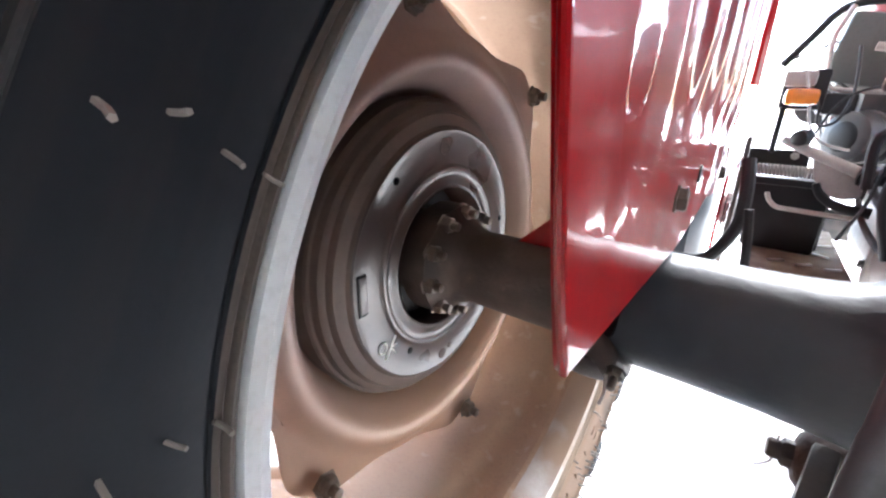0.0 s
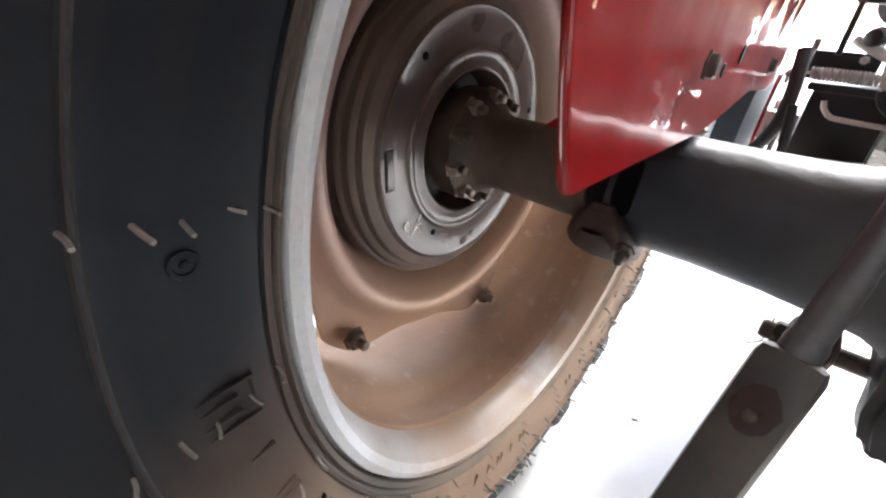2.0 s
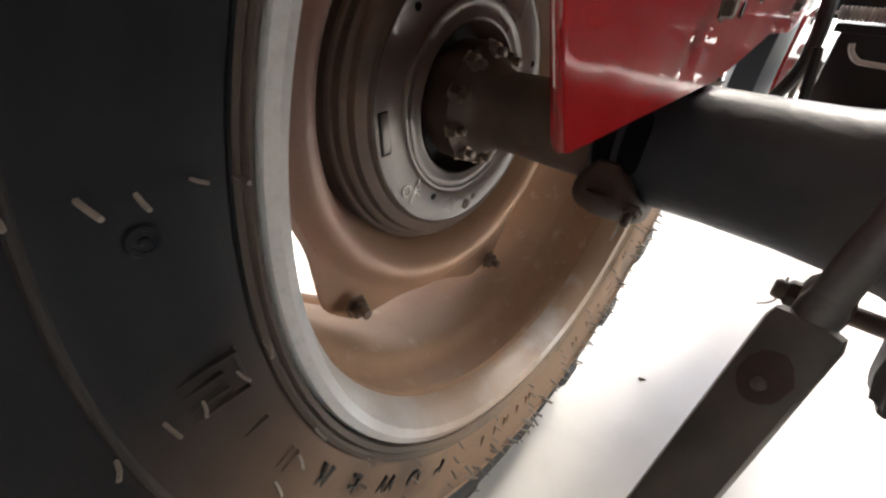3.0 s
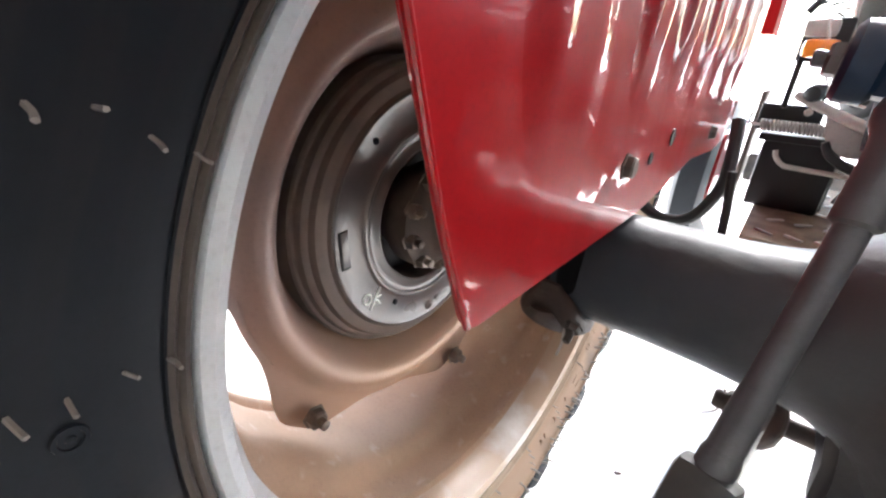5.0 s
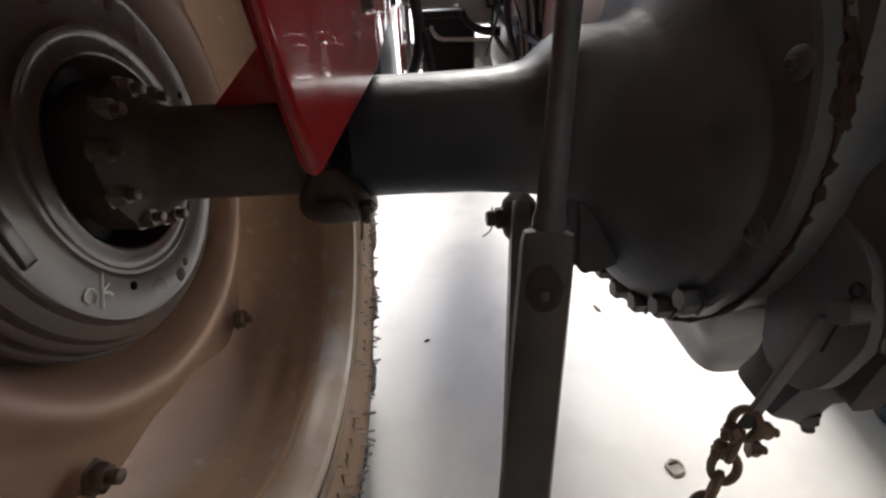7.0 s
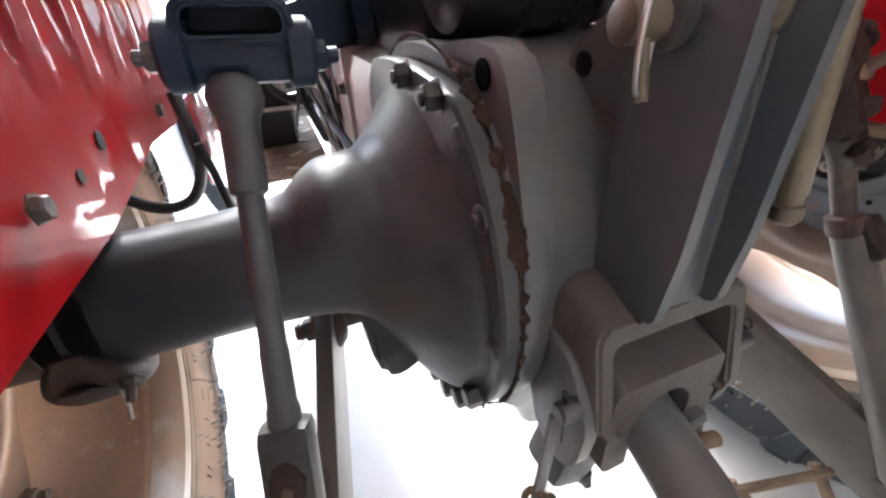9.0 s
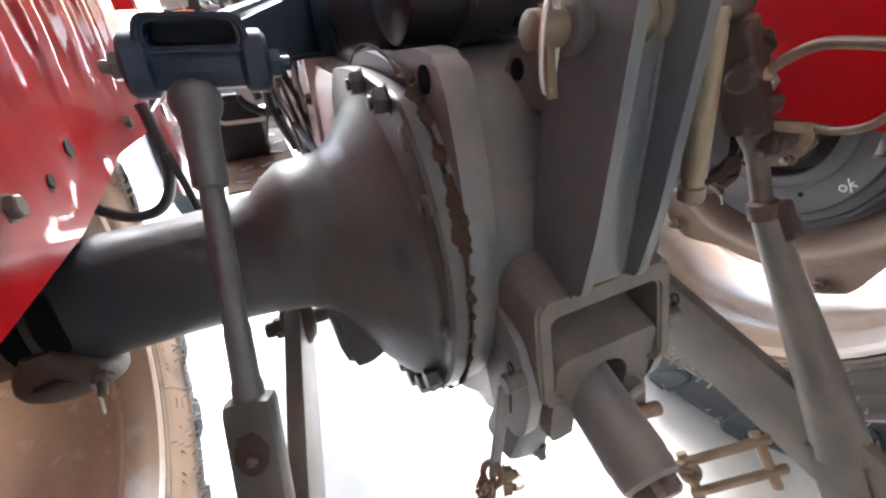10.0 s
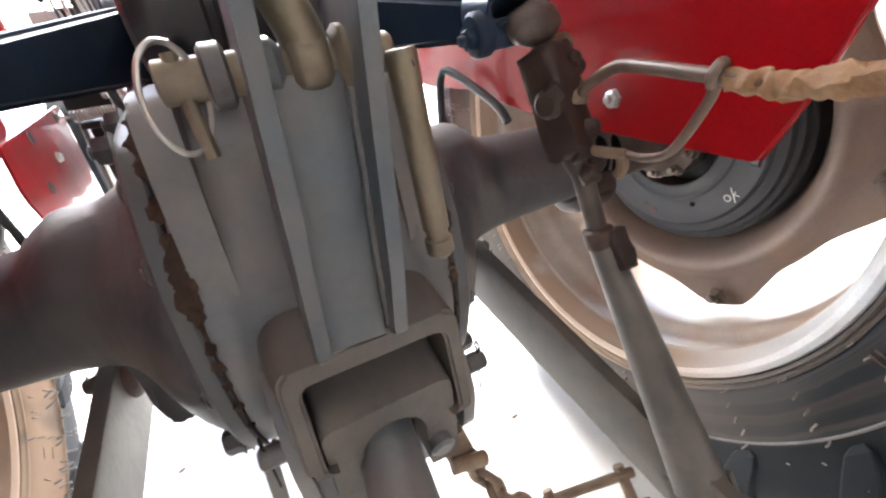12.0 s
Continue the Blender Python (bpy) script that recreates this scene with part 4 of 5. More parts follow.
# dark discs on the panel, coloured as shaded bolt holes
for y, z, size in ((0.066, 0.748, 0.009), (-0.006, 0.738, 0.006)):
    part("bolt_hole_shade", turned(bmesh.new(), (-0.3855, y, z), (1, 0, 0), [(0, size), (0.0012, size)], 16), DARK, left_panel)
part("fender_bolt", bolt(bmesh.new(), (0.3855, -0.112, 0.731), (-1, 0, 0), 0.010, 0.008, 0.004), STEEL, right_panel)


# ---- lift linkage ----
def lift_arm():
    a = TRACTOR
    bm = bmesh.new()
    box(bm, (MID, 0.185, 0.852), (0.175, 0.33, 0.152), None, 0.025)
    part("lift_cover", bm, ROCK, a)
    # round rockshaft housing on top of the axle case
    part("rockshaft_housing", turned(bmesh.new(), (MID - 0.084, -0.020, 0.868), (1, 0, 0), [(0, 0.050), (0.004, 0.056), (0.012, 0.058), (0.018, 0.0605), (0.050, 0.0615), (0.118, 0.0615), (0.150, 0.0605), (0.156, 0.058), (0.164, 0.056), (0.168, 0.050)], 48), ROCK, a, "oily black rockshaft housing")
    part("housing_rib", turned(bmesh.new(), (MID - 0.030, -0.020, 0.868), (1, 0, 0), [(0, 0.0610), (0.003, 0.0655), (0.009, 0.0655), (0.012, 0.0610)], 48), ROCK, a)
    for side in (-1, 1):
        # tapered arm, deep at the shaft and narrow at the fork
        bm = bmesh.new()
        root = [(0.092, 0.255, 0.786), (0.092, 0.255, 0.880), (0.116, 0.268, 0.880), (0.116, 0.268, 0.786)]
        tip = [(0.208, -0.075, 0.810), (0.208, -0.075, 0.850), (0.232, -0.066, 0.850), (0.232, -0.066, 0.810)]
        rows = []
        for i in range(7):
            v = i / 6
            rows.append([bm.verts.new((side * (p[0] + (q[0] - p[0]) * v), p[1] + (q[1] - p[1]) * v, p[2] + (q[2] - p[2]) * v)) for p, q in zip(root, tip)])
        for p, q in zip(rows, rows[1:]):
            for j in range(4):
                bm.faces.new((p[j], p[(j + 1) % 4], q[(j + 1) % 4], q[j]))
        bm.faces.new(rows[0][::-1])
        bm.faces.new(rows[-1])
        bmesh.ops.recalc_face_normals(bm, faces=bm.faces)
        bmesh.ops.bevel(bm, geom=[e for e in bm.edges if e.calc_face_angle(0) > 0.9], offset=0.006, segments=3, affect="EDGES")
        arm = part("lift_arm", bm, NAVY, a, "blue-black hydraulic lift arm")
        part("shaft_boss", turned(bmesh.new(), (MID + side * 0.070, 0.275, 0.838), (side, 0, 0), [(0, 0.056), (0.056, 0.056), (0.063, 0.051), (0.065, 0.026), (0.074, 0.024), (0.075, 0.018)], 32), NAVY, arm)
        # forged fork: an open loop above, a body with two round cheeks below
        o = Vector((side * 0.2385, -0.094, 0.830))
        m = Matrix.Rotation(radians(-side * 4), 3, "Y")

        def placed(bm):
            for v in bm.verts:
                v.co = o + m @ v.co
            return bm

        outer = rounded([(-0.034, -0.003), (0.034, -0.003), (0.031, 0.0225), (-0.031, 0.0225)], 0.010, 5)
        inner = rounded([(-0.027, 0.0035), (0.027, 0.0035), (0.025, 0.0175), (-0.025, 0.0175)], 0.006, 5)
        bm = bmesh.new()
        rings = [[bm.verts.new((u, y, v)) for u, v in shape] for shape, y in ((inner, 0.016), (inner, -0.0285), (outer, -0.0285), (outer, 0.022))]
        n = len(outer)
        for p, q in zip(rings, rings[1:]):
            for k in range(n):
                bm.faces.new((p[k], p[(k + 1) % n], q[(k + 1) % n], q[k]))
        bm.faces.new(rings[0])
        bm.faces.new(rings[-1][::-1])
        bmesh.ops.recalc_face_normals(bm, faces=bm.faces)
        bmesh.ops.bevel(bm, geom=[e for e in bm.edges if abs(e.verts[0].co.y + 0.0285) < 1e-4 and abs(e.verts[1].co.y + 0.0285) < 1e-4 and e.calc_face_angle(0) > 1.0], offset=0.0028, segments=3, affect="EDGES")
        part("fork_loop", placed(bm), NAVY, arm)
        bm = bmesh.new()
        box(bm, (0, 0.0, -0.012), (0.076, 0.052, 0.026), None, 0.0125)
        part("fork", placed(bm), NAVY, arm)
        for dx in (-0.034, 0.034):
            part("fork_cheek", turned(bmesh.new(), o + m @ Vector((dx - 0.009, -0.012, -0.008)), m @ Vector((1, 0, 0)), [(0, 0.017), (0.003, 0.0205), (0.015, 0.0205), (0.018, 0.017)], 24), NAVY, arm)
        part("cheek_bolt", bolt(bmesh.new(), o + m @ Vector((side * 0.042, -0.014, -0.008)), m @ Vector((side, 0, 0)), 0.009, 0.008, 0.005), CASTDARK, arm)
        part("cheek_nut", bolt(bmesh.new(), o + m @ Vector((-side * 0.042, -0.014, -0.010)), m @ Vector((-side, 0, 0)), 0.010, 0.009, 0.006), NAVY, arm)
    return a


lift_arm()


def lift_rod_left():
    r = thing("lift_rod", (-0.295, -0.31, 0.43), "worn grey steel lift rod with a slotted clevis", "lift rod", "lift rods")
    top, mid = Vector((-0.246, -0.120, 0.815)), Vector((-0.270, -0.212, 0.624))
    d = (mid - top).normalized()
    low = mid + d * 0.235
    part("upper_knuckle", turned(bmesh.new(), top + d * 0.002, d, [(0, 0.006), (0.002, 0.0110), (0.007, 0.0150), (0.013, 0.0162), (0.019, 0.0150), (0.025, 0.0122), (0.030, 0.0116), (0.044, 0.0112), (0.064, 0.0114), (0.068, 0.0110), (0.070, 0.0085)], 28), ROD, r)
    part("rod", turned(bmesh.new(), top + d * 0.07, d, [(0, 0.0080), ((mid - top).length - 0.085, 0.0082), ((mid - top).length - 0.077, 0.0105), ((mid - top).length - 0.066, 0.0105)], 24), ROD, r)
    span = (mid - top).length
    part("thread", turned(bmesh.new(), top + d * (span - 0.050), d, [(0, 0.0082), (0.004, 0.0088), (0.020, 0.0091), (0.036, 0.0092), (0.052, 0.0088)], 20), ROD, r, "worn threaded end of the rod")
    bm = bmesh.new()
    box(bm, (mid + low) / 2, (0.034, 0.026, (low - mid).length), along(mid, low), 0.0085)
    cl = part("clevis", bm, CLEVIS, r)
    face = along(mid, low)
    nrm, half = max(((sgn * Vector(face.col[i]), h) for i, h in ((0, 0.017), (1, 0.013)) for sgn in (-1, 1)), key=lambda c: c[0].dot(Vector((0.05, -0.9, 0.43))))
    p = mid + d * 0.036 + nrm * (half - 0.013)
    a, b = d.cross(nrm).normalized(), d
    bm = bmesh.new()
    outer = [(0.0130 + 0.0014 * noise.noise((3 * math.cos(t), 3 * math.sin(t), 4)), t) for t in [2 * math.pi * k / 36 for k in range(36)]]
    rows = [[bm.verts.new(p + nrm * h + r * f * (0.88 * math.cos(t) * a + 1.15 * math.sin(t) * b)) for r, t in outer] for h, f in ((0.0120, 1.0), (0.0137, 0.98), (0.0142, 0.8), (0.0138, 0.4))]
    for q0, q1 in zip(rows, rows[1:]):
        for k in range(36):
            bm.faces.new((q0[k], q0[(k + 1) % 36], q1[(k + 1) % 36], q1[k]))
    bm.faces.new(rows[-1])
    part("grease_patch", bm, GREASE, cl, "dark greasy patch round the cross bolt")
    part("cross_bolt", turned(bmesh.new(), p + nrm * 0.0132 + d * 0.004, nrm, [(0, 0.0035), (0.003, 0.0035), (0.004, 0.002)], 12), RUSTGREY, cl)
    return r


lift_rod_left()


def lift_rod_right():
    r = thing("lift_rod", (0.316, -0.33, 0.38), "rusty screw lift rod with a grey forked lower tube and crank", "lift rod", "lift rods")
    top, joint, low = Vector((0.262, -0.128, 0.822)), Vector((0.287, -0.204, 0.616)), Vector((0.324, -0.360, 0.345))
    d = (joint - top).normalized()

    def rough(bm, k, amount):
        for v in bm.verts:
            v.co += Vector((noise.noise(v.co * k), noise.noise(v.co * k + Vector((5, 0, 0))), noise.noise(v.co * k + Vector((0, 5, 0))))) * amount
        return bm

    # gear case: a squarish greasy block round the rod
    bm = bmesh.new()
    c0 = top + d * 0.074 + Vector((-0.006, 0, 0))
    box(bm, c0, (0.042, 0.042, 0.112), along(top, joint), 0.010)
    bmesh.ops.subdivide_edges(bm, edges=[e for e in bm.edges if e.calc_length() > 0.012], cuts=3, use_grid_fill=True)
    head = part("gear_head", rough(bm, 60, 0.0045), GREASE, r, "rusty greasy gear head", 60)
    bm = bmesh.new()
    bmesh.ops.create_uvsphere(bm, u_segments=20, v_segments=12, radius=0.022)
    for v in bm.verts:
        v.co = top + Vector((-0.006, 0.006, 0.002)) + Vector((v.co.x * 1.35, v.co.y, v.co.z * 0.9)) * (1 + 0.12 * noise.noise(v.co * 90))
    part("knuckle", bm, RUSTGREY, head)
    part("head_cap", turned(bmesh.new(), (0.280, -0.128, 0.802), (0.35, -1, 0.15), [(-0.012, 0.0115), (0.010, 0.0115), (0.014, 0.009), (0.015, 0.004)], 18), TAN, head, "worn tan pivot boss")
    bm = bmesh.new()
    p0, p1 = Vector((0.277, -0.140, 0.800)), Vector((0.274, -0.168, 0.757))
    box(bm, (p0 + p1) / 2, (0.020, 0.014, (p1 - p0).length + 0.012), along(p0, p1), 0.005)
    part("cover_strip", bm, TAN, head)
    part("side_cap", turned(bmesh.new(), c0 + Vector((-0.012, -0.006, 0.004)), (-1, -0.4, 0), [(0, 0.015), (0.012, 0.014), (0.016, 0.010)], 20), GREASE, head)
    for k, (u, v) in enumerate(((0.012, 0.035), (-0.020, 0.06), (0.010, 0.098), (-0.010, 0.118), (0.008, 0.132), (-0.004, 0.142))):
        lump = bmesh.new()
        bmesh.ops.create_icosphere(lump, subdivisions=3, radius=0.011)
        for w in lump.verts:
            w.co = top + d * v + Vector((u, -0.016, 0)) + w.co * (1 + 0.5 * noise.noise(w.co * 120 + Vector((k, 0, 0))))
        part("grease_lump", lump, GREASE, head)
    part("screw", turned(bmesh.new(), top + d * 0.124, d, [(0, 0.017), (0.012, 0.016), (0.022, 0.0125)] + [(0.030, 0.0112), (0.094, 0.0108)], 16), RUSTGREY, r)
    part("lower_tube", tube(bmesh.new(), [joint, joint.lerp(low, 0.5), low], (0.0140, 0.0310), 20), YOKE, r)
    part("collar", turned(bmesh.new(), joint - d * 0.012, d, [(0, 0.012), (0.003, 0.0165), (0.022, 0.0165)], 16), RUST, r)
    bm = bmesh.new()
    box(bm, (0.297, -0.222, 0.606), (0.024, 0.024, 0.046), Matrix.Rotation(radians(-35), 3, "X"), 0.005)
    bmesh.ops.subdivide_edges(bm, edges=[e for e in bm.edges if e.calc_length() > 0.008], cuts=2, use_grid_fill=True)
    part("lock_bolt", rough(bm, 120, 0.003), GREASE, r, flat=60)
    # flattened fork at the foot, open round the link
    bm = bmesh.new()
    e = (low - joint).normalized()
    for dx in (-0.019, 0.019):
        box(bm, low + Vector((dx, 0, 0)) + e * 0.030, (0.009, 0.052, 0.090), along(joint, low), 0.004)
    part("fork", bm, YOKE, r)
    # crank with its worn handle
    line = [(0.275, -0.166, 0.757), (0.280, -0.178, 0.772), (0.285, -0.198, 0.786), (0.282, -0.225, 0.791), (0.272, -0.300, 0.792), (0.271, -0.34, 0.791)]
    crank = part("crank", tube(bmesh.new(), line, 0.0055, 12), CRANK, r, "bent rusty crank rod")
    grip = [(0.271, -0.31, 0.789), (0.271, -0.325, 0.791), (0.272, -0.345, 0.790), (0.273, -0.37, 0.796), (0.275, -0.43, 0.810)]
    bm = tube(bmesh.new(), grip, (0.0070, 0.0095), 16, 14)
    for v in bm.verts:
        v.co += Vector((noise.noise(v.co * 110), noise.noise(v.co * 110 + Vector((9, 0, 0))), noise.noise(v.co * 110 + Vector((0, 9, 0))))) * 0.0045
    part("handle", bm, GRIP, crank, "torn tan wrapping on the grip")
    part("crank_stay", tube(bmesh.new(), [(0.268, -0.302, 0.786), (0.264, -0.303, 0.794), (0.270, -0.304, 0.801), (0.277, -0.301, 0.795), (0.281, -0.293, 0.770), (0.288, -0.268, 0.728), (0.293, -0.240, 0.713), (0.292, -0.215, 0.711), (0.280, -0.18, 0.709)], 0.0040, 10), CRANK, crank)
    part("stay_clip", turned(bmesh.new(), (0.278, -0.177, 0.709), (0.3, -1, 0.06), [(0, 0.0055), (0.045, 0.0055)], 10), TAN, crank)
    part("clip_tag", tube(bmesh.new(), [(0.291, -0.216, 0.710), (0.290, -0.219, 0.698), (0.288, -0.216, 0.690)], 0.006, 8), TAN, crank, "torn tan rag end")
    return r


lift_rod_right()


def lower_links():
    for side, pin, end, note in ((-1, (-0.232, 0.02, 0.500), (-0.350, -0.58, 0.255), "grey flat steel lower link hanging from a pin under the axle"), (1, (0.240, 0.02, 0.500), (0.364, -0.58, 0.255), "grey flat steel lower link joined to the lift rod")):
        ln = thing("lower_link", end, note, "lower link", "lower links")
        p, q = Vector(pin), Vector(end)
        bm = bmesh.new()
        drop = Vector((0, 0, -0.008))
        m = Matrix((Vector((q.y - p.y, p.x - q.x, 0)).normalized(), (q - p).normalized().cross(Vector((q.y - p.y, p.x - q.x, 0)).normalized()), (q - p).normalized())).transposed()
        box(bm, (p + q) / 2 + drop, (0.020, 0.089, (q - p).length), m, 0.004)
        bar = part("bar", bm, YOKE, ln)
        part("ball_eye", turned(bmesh.new(), p + Vector((-0.021, 0, 0)), (1, 0, 0), [(0, 0.014), (0.003, 0.023), (0.011, 0.031), (0.021, 0.034), (0.031, 0.031), (0.039, 0.023), (0.042, 0.014)], 28), RUST, bar, "rusty ball eye")
        pn = part("pin", turned(bmesh.new(), p + Vector((-side * 0.05, 0, 0)), (side, 0, 0), [(0, 0.010), (0.088, 0.010), (0.091, 0.008)], 16), RUSTGREY, ln)
        part("nut", bolt(bmesh.new(), p + Vector((side * 0.018, 0, 0)), (side, 0, 0), 0.014, 0.012), RUSTGREY, pn)
        part("split_pin", tube(bmesh.new(), [p + Vector((side * 0.034, 0, 0.016)), p + Vector((side * 0.034, 0, -0.014)), p + Vector((side * 0.046, -0.006, -0.022))], 0.0012, 6), STEEL, pn)


lower_links()


# ---- top link bracket and hitch ----
def top_link_bracket():
    b = thing("top_link_bracket", (0.012, -0.22, 0.64), "grey welded top link bracket with two upright plates", "bracket")
    for x0 in (-0.0255, 0.0315):
        pts = rounded([(-0.195, 0.642), (-0.258, 0.642), (-0.263, 0.70), (-0.262, 0.86), (-0.245, 0.93), (-0.20, 0.93), (-0.185, 0.86)], 0.008)
        bm = slab(bmesh.new(), pts, "x", x0, 0.0100, 0.002)
        for v in bm.verts:
            v.co.x += 0.055 * (v.co.z - 0.66)
        part("side_plate", bm, PLATE, b)
    bm = bmesh.new()
    box(bm, (0.0085, -0.236, 0.733), (0.047, 0.010, 0.185), Matrix.Rotation(radians(-4), 3, "X") @ Matrix.Rotation(radians(3), 3, "Y"), 0.003)
    part("web", bm, PLATE, b)
    for x0, x1 in ((-0.0150, -0.0055), (0.0305, 0.0390)):
        part("weld_bead", tube(bmesh.new(), [(x0, -0.243, 0.645), (x0 + 0.3 * (x1 - x0), -0.2405, 0.70), (x0 + 0.7 * (x1 - x0), -0.2375, 0.76), (x1, -0.2345, 0.815)], 0.0026, 8), CAST, b)
    # forged yoke under the plates, leaning back a little, its shoulders rounder at the rear
    back = rounded([(-0.066, 0.535), (-0.064, 0.656), (0.086, 0.656), (0.088, 0.535)], 0.030, 7)
    out = rounded([(-0.060, 0.542), (-0.058, 0.638), (0.087, 0.638), (0.088, 0.542)], 0.014, 7)
    inn = rounded([(-0.045, 0.542), (-0.044, 0.621), (0.073, 0.621), (0.074, 0.542)], 0.009, 7)
    bm = bmesh.new()

    def lean(z):
        return -0.2465 - 0.22 * (0.634 - z)

    o0, i0 = ([bm.verts.new((x, lean(z), z)) for x, z in shape] for shape in (out, inn))
    o1 = [bm.verts.new((x, -0.205, z)) for x, z in back]
    o2 = [bm.verts.new((x, -0.176, z)) for x, z in back]
    i1 = [bm.verts.new((x, -0.176, z + 0.006)) for x, z in inn]
    n = len(out)
    for k in range(n - 1):
        j = k + 1
        for f in ((o0[k], o0[j], i0[j], i0[k]), (o1[j], o1[k], o0[k], o0[j]), (o2[j], o2[k], o1[k], o1[j]), (i0[k], i0[j], i1[j], i1[k]), (i1[k], i1[j], o2[j], o2[k])):
            bm.faces.new(f)
    bm.faces.new((o0[0], i0[0], i1[0], o2[0], o1[0]))
    bm.faces.new((o0[-1], o1[-1], o2[-1], i1[-1], i0[-1]))
    bmesh.ops.recalc_face_normals(bm, faces=bm.faces)
    bmesh.ops.bevel(bm, geom=[e for e in bm.edges if e.calc_face_angle(0) > 1.0 and min(v.co.z for v in e.verts) > 0.546], offset=0.0028, segments=3, affect="EDGES")
    part("yoke", bm, YOKE, b, flat=50)
    part("weld_bead", tube(bmesh.new(), [(-0.026, -0.246, 0.640), (-0.004, -0.242, 0.6415), (0.018, -0.242, 0.6415), (0.044, -0.246, 0.640)], 0.0034, 8), CAST, b)
    # shaft guard: an arched cover inside the yoke, its rear face cut out round the shaft
    face_y, top_z, base_z = -0.259, 0.582, 0.478
    outer = rounded([(-0.044, base_z), (-0.043, top_z), (0.071, top_z), (0.072, base_z)], 0.012, 6)
    arch = [(-0.016, base_z)] + [(0.013 - 0.029 * math.cos(t), 0.532 + 0.028 * math.sin(t)) for t in [math.pi * k / 14 for k in range(15)]] + [(0.042, base_z)]
    bm = bmesh.new()

    def strip(shape, y, rise=0.0):
        return [bm.verts.new((x, y, z + rise * (z - base_z) / (top_z - base_z))) for x, z in shape]

    def resample(shape, count):
        pts = [Vector(q) for q in shape]
        run = [0.0]
        for p0, p1 in zip(pts, pts[1:]):
            run.append(run[-1] + (p1 - p0).length)
        res = []
        for i in range(count):
            want = run[-1] * i / (count - 1)
            k = max(j for j in range(len(run)) if run[j] <= want + 1e-9)
            k = min(k, len(pts) - 2)
            res.append(tuple(pts[k].lerp(pts[k + 1], (want - run[k]) / max(run[k + 1] - run[k], 1e-9))))
        return res

    outer, arch = resample(outer, 49), resample(arch, 49)
    rows = [strip(outer, -0.178, 0.026), strip(outer, face_y + 0.004), strip([(x * 0.985 + 0.0002, z - 0.0015) for x, z in outer], face_y), strip(arch, face_y), strip([(x, z + 0.001) for x, z in arch], face_y + 0.012), strip(arch, -0.19)]
    for p, q in zip(rows, rows[1:]):
        for k in range(48):
            bm.faces.new((p[k], p[k + 1], q[k + 1], q[k]))
    part("shaft_guard", bm, YOKE, b, "grey arched cover over the shaft", 40)
    part("guard_bolt", bolt(bmesh.new(), (0.0635, -0.245, 0.512), (1, -0.3, -0.1), 0.008, 0.008, 0.006), CASTDARK, b)
    part("guard_ear", turned(bmesh.new(), (0.052, -0.262, 0.506), (0, -1, -0.2), [(-0.006, 0.012), (0.004, 0.012), (0.007, 0.009)], 16), CAST, b)
    part("bearing_retainer", turned(bmesh.new(), (0.012, -0.170, 0.535), (0, -1, 0), [(0, 0.058), (0.014, 0.058), (0.018, 0.052), (0.019, 0.030)], 32), CASTDARK, b)
    bm = bmesh.new()
    box(bm, (0.012, -0.196, 0.478), (0.112, 0.050, 0.110), None, 0.012)
    part("shaft_block", bm, CASTDARK, b)
    # power take-off shaft in its sleeve, with a worn splined end
    p, q = Vector((0.012, -0.185, 0.536)), Vector((-0.001, -0.338, 0.497))
    d = (q - p).normalized()
    run = (q - p).length
    shaft = part("shaft_sleeve", turned(bmesh.new(), p, d, [(0, 0.027), (run - 0.022, 0.0275), (run - 0.017, 0.0262), (run - 0.012, 0.0268), (run - 0.003, 0.0255), (run, 0.0225)], 32), CAST, b)
    bm = bmesh.new()
    n = 36
    u, v = frame_of(d)
    rows = [[bm.verts.new(q + d * h + (r0 * (0.86 if (k // 3) % 2 else 1.0)) * (math.cos(2 * math.pi * k / n) * u + math.sin(2 * math.pi * k / n) * v)) for k in range(n)] for h, r0 in ((-0.004, 0.021), (0.009, 0.021), (0.012, 0.018))]
    for s0, s1 in zip(rows, rows[1:]):
        for k in range(n):
            bm.faces.new((s0[k], s0[(k + 1) % n], s1[(k + 1) % n], s1[k]))
    bm.faces.new(rows[-1])
    part("spline_end", bm, RUSTGREY, shaft, "worn splined shaft end")
    # cheek plates beside the yoke
    for side in (-1, 1):
        pts = rounded([(-0.19, 0.62), (-0.235, 0.603), (-0.262, 0.555), (-0.255, 0.50), (-0.235, 0.475), (-0.20, 0.48), (-0.18, 0.54)], 0.015)
        x = 0.0115 + side * 0.0745
        part("cheek_plate", slab(bmesh.new(), pts, "x", x - 0.006, 0.012, 0.003), CAST, b)
        x += side * 0.006
        part("cross_pin", turned(bmesh.new(), (x, -0.247, 0.570), (side, 0, 0), [(0, 0.009), (0.016, 0.009), (0.018, 0.007)], 16), CASTDARK, b)
        ring = [(x + side * 0.012, -0.247 + 0.004 * math.cos(t), 0.587 + 0.005 * math.sin(t)) for t in [i * math.pi / 4 for i in range(9)]]
        clip = part("hairpin_clip", tube(bmesh.new(), ring, 0.0011, 6, 2), DARK, b)
        part("clip_leg", tube(bmesh.new(), [(x + side * 0.012, -0.247, 0.583), (x + side * 0.012, -0.249, 0.535)], 0.0011, 6), DARK, clip)
    # lower clamp under the yoke
    bm = bmesh.new()
    box(bm, (-0.045, -0.218, 0.475), (0.045, 0.05, 0.075), Matrix.Rotation(radians(20), 3, "Y"), 0.010)
    part("lower_clamp", bm, CAST, b)
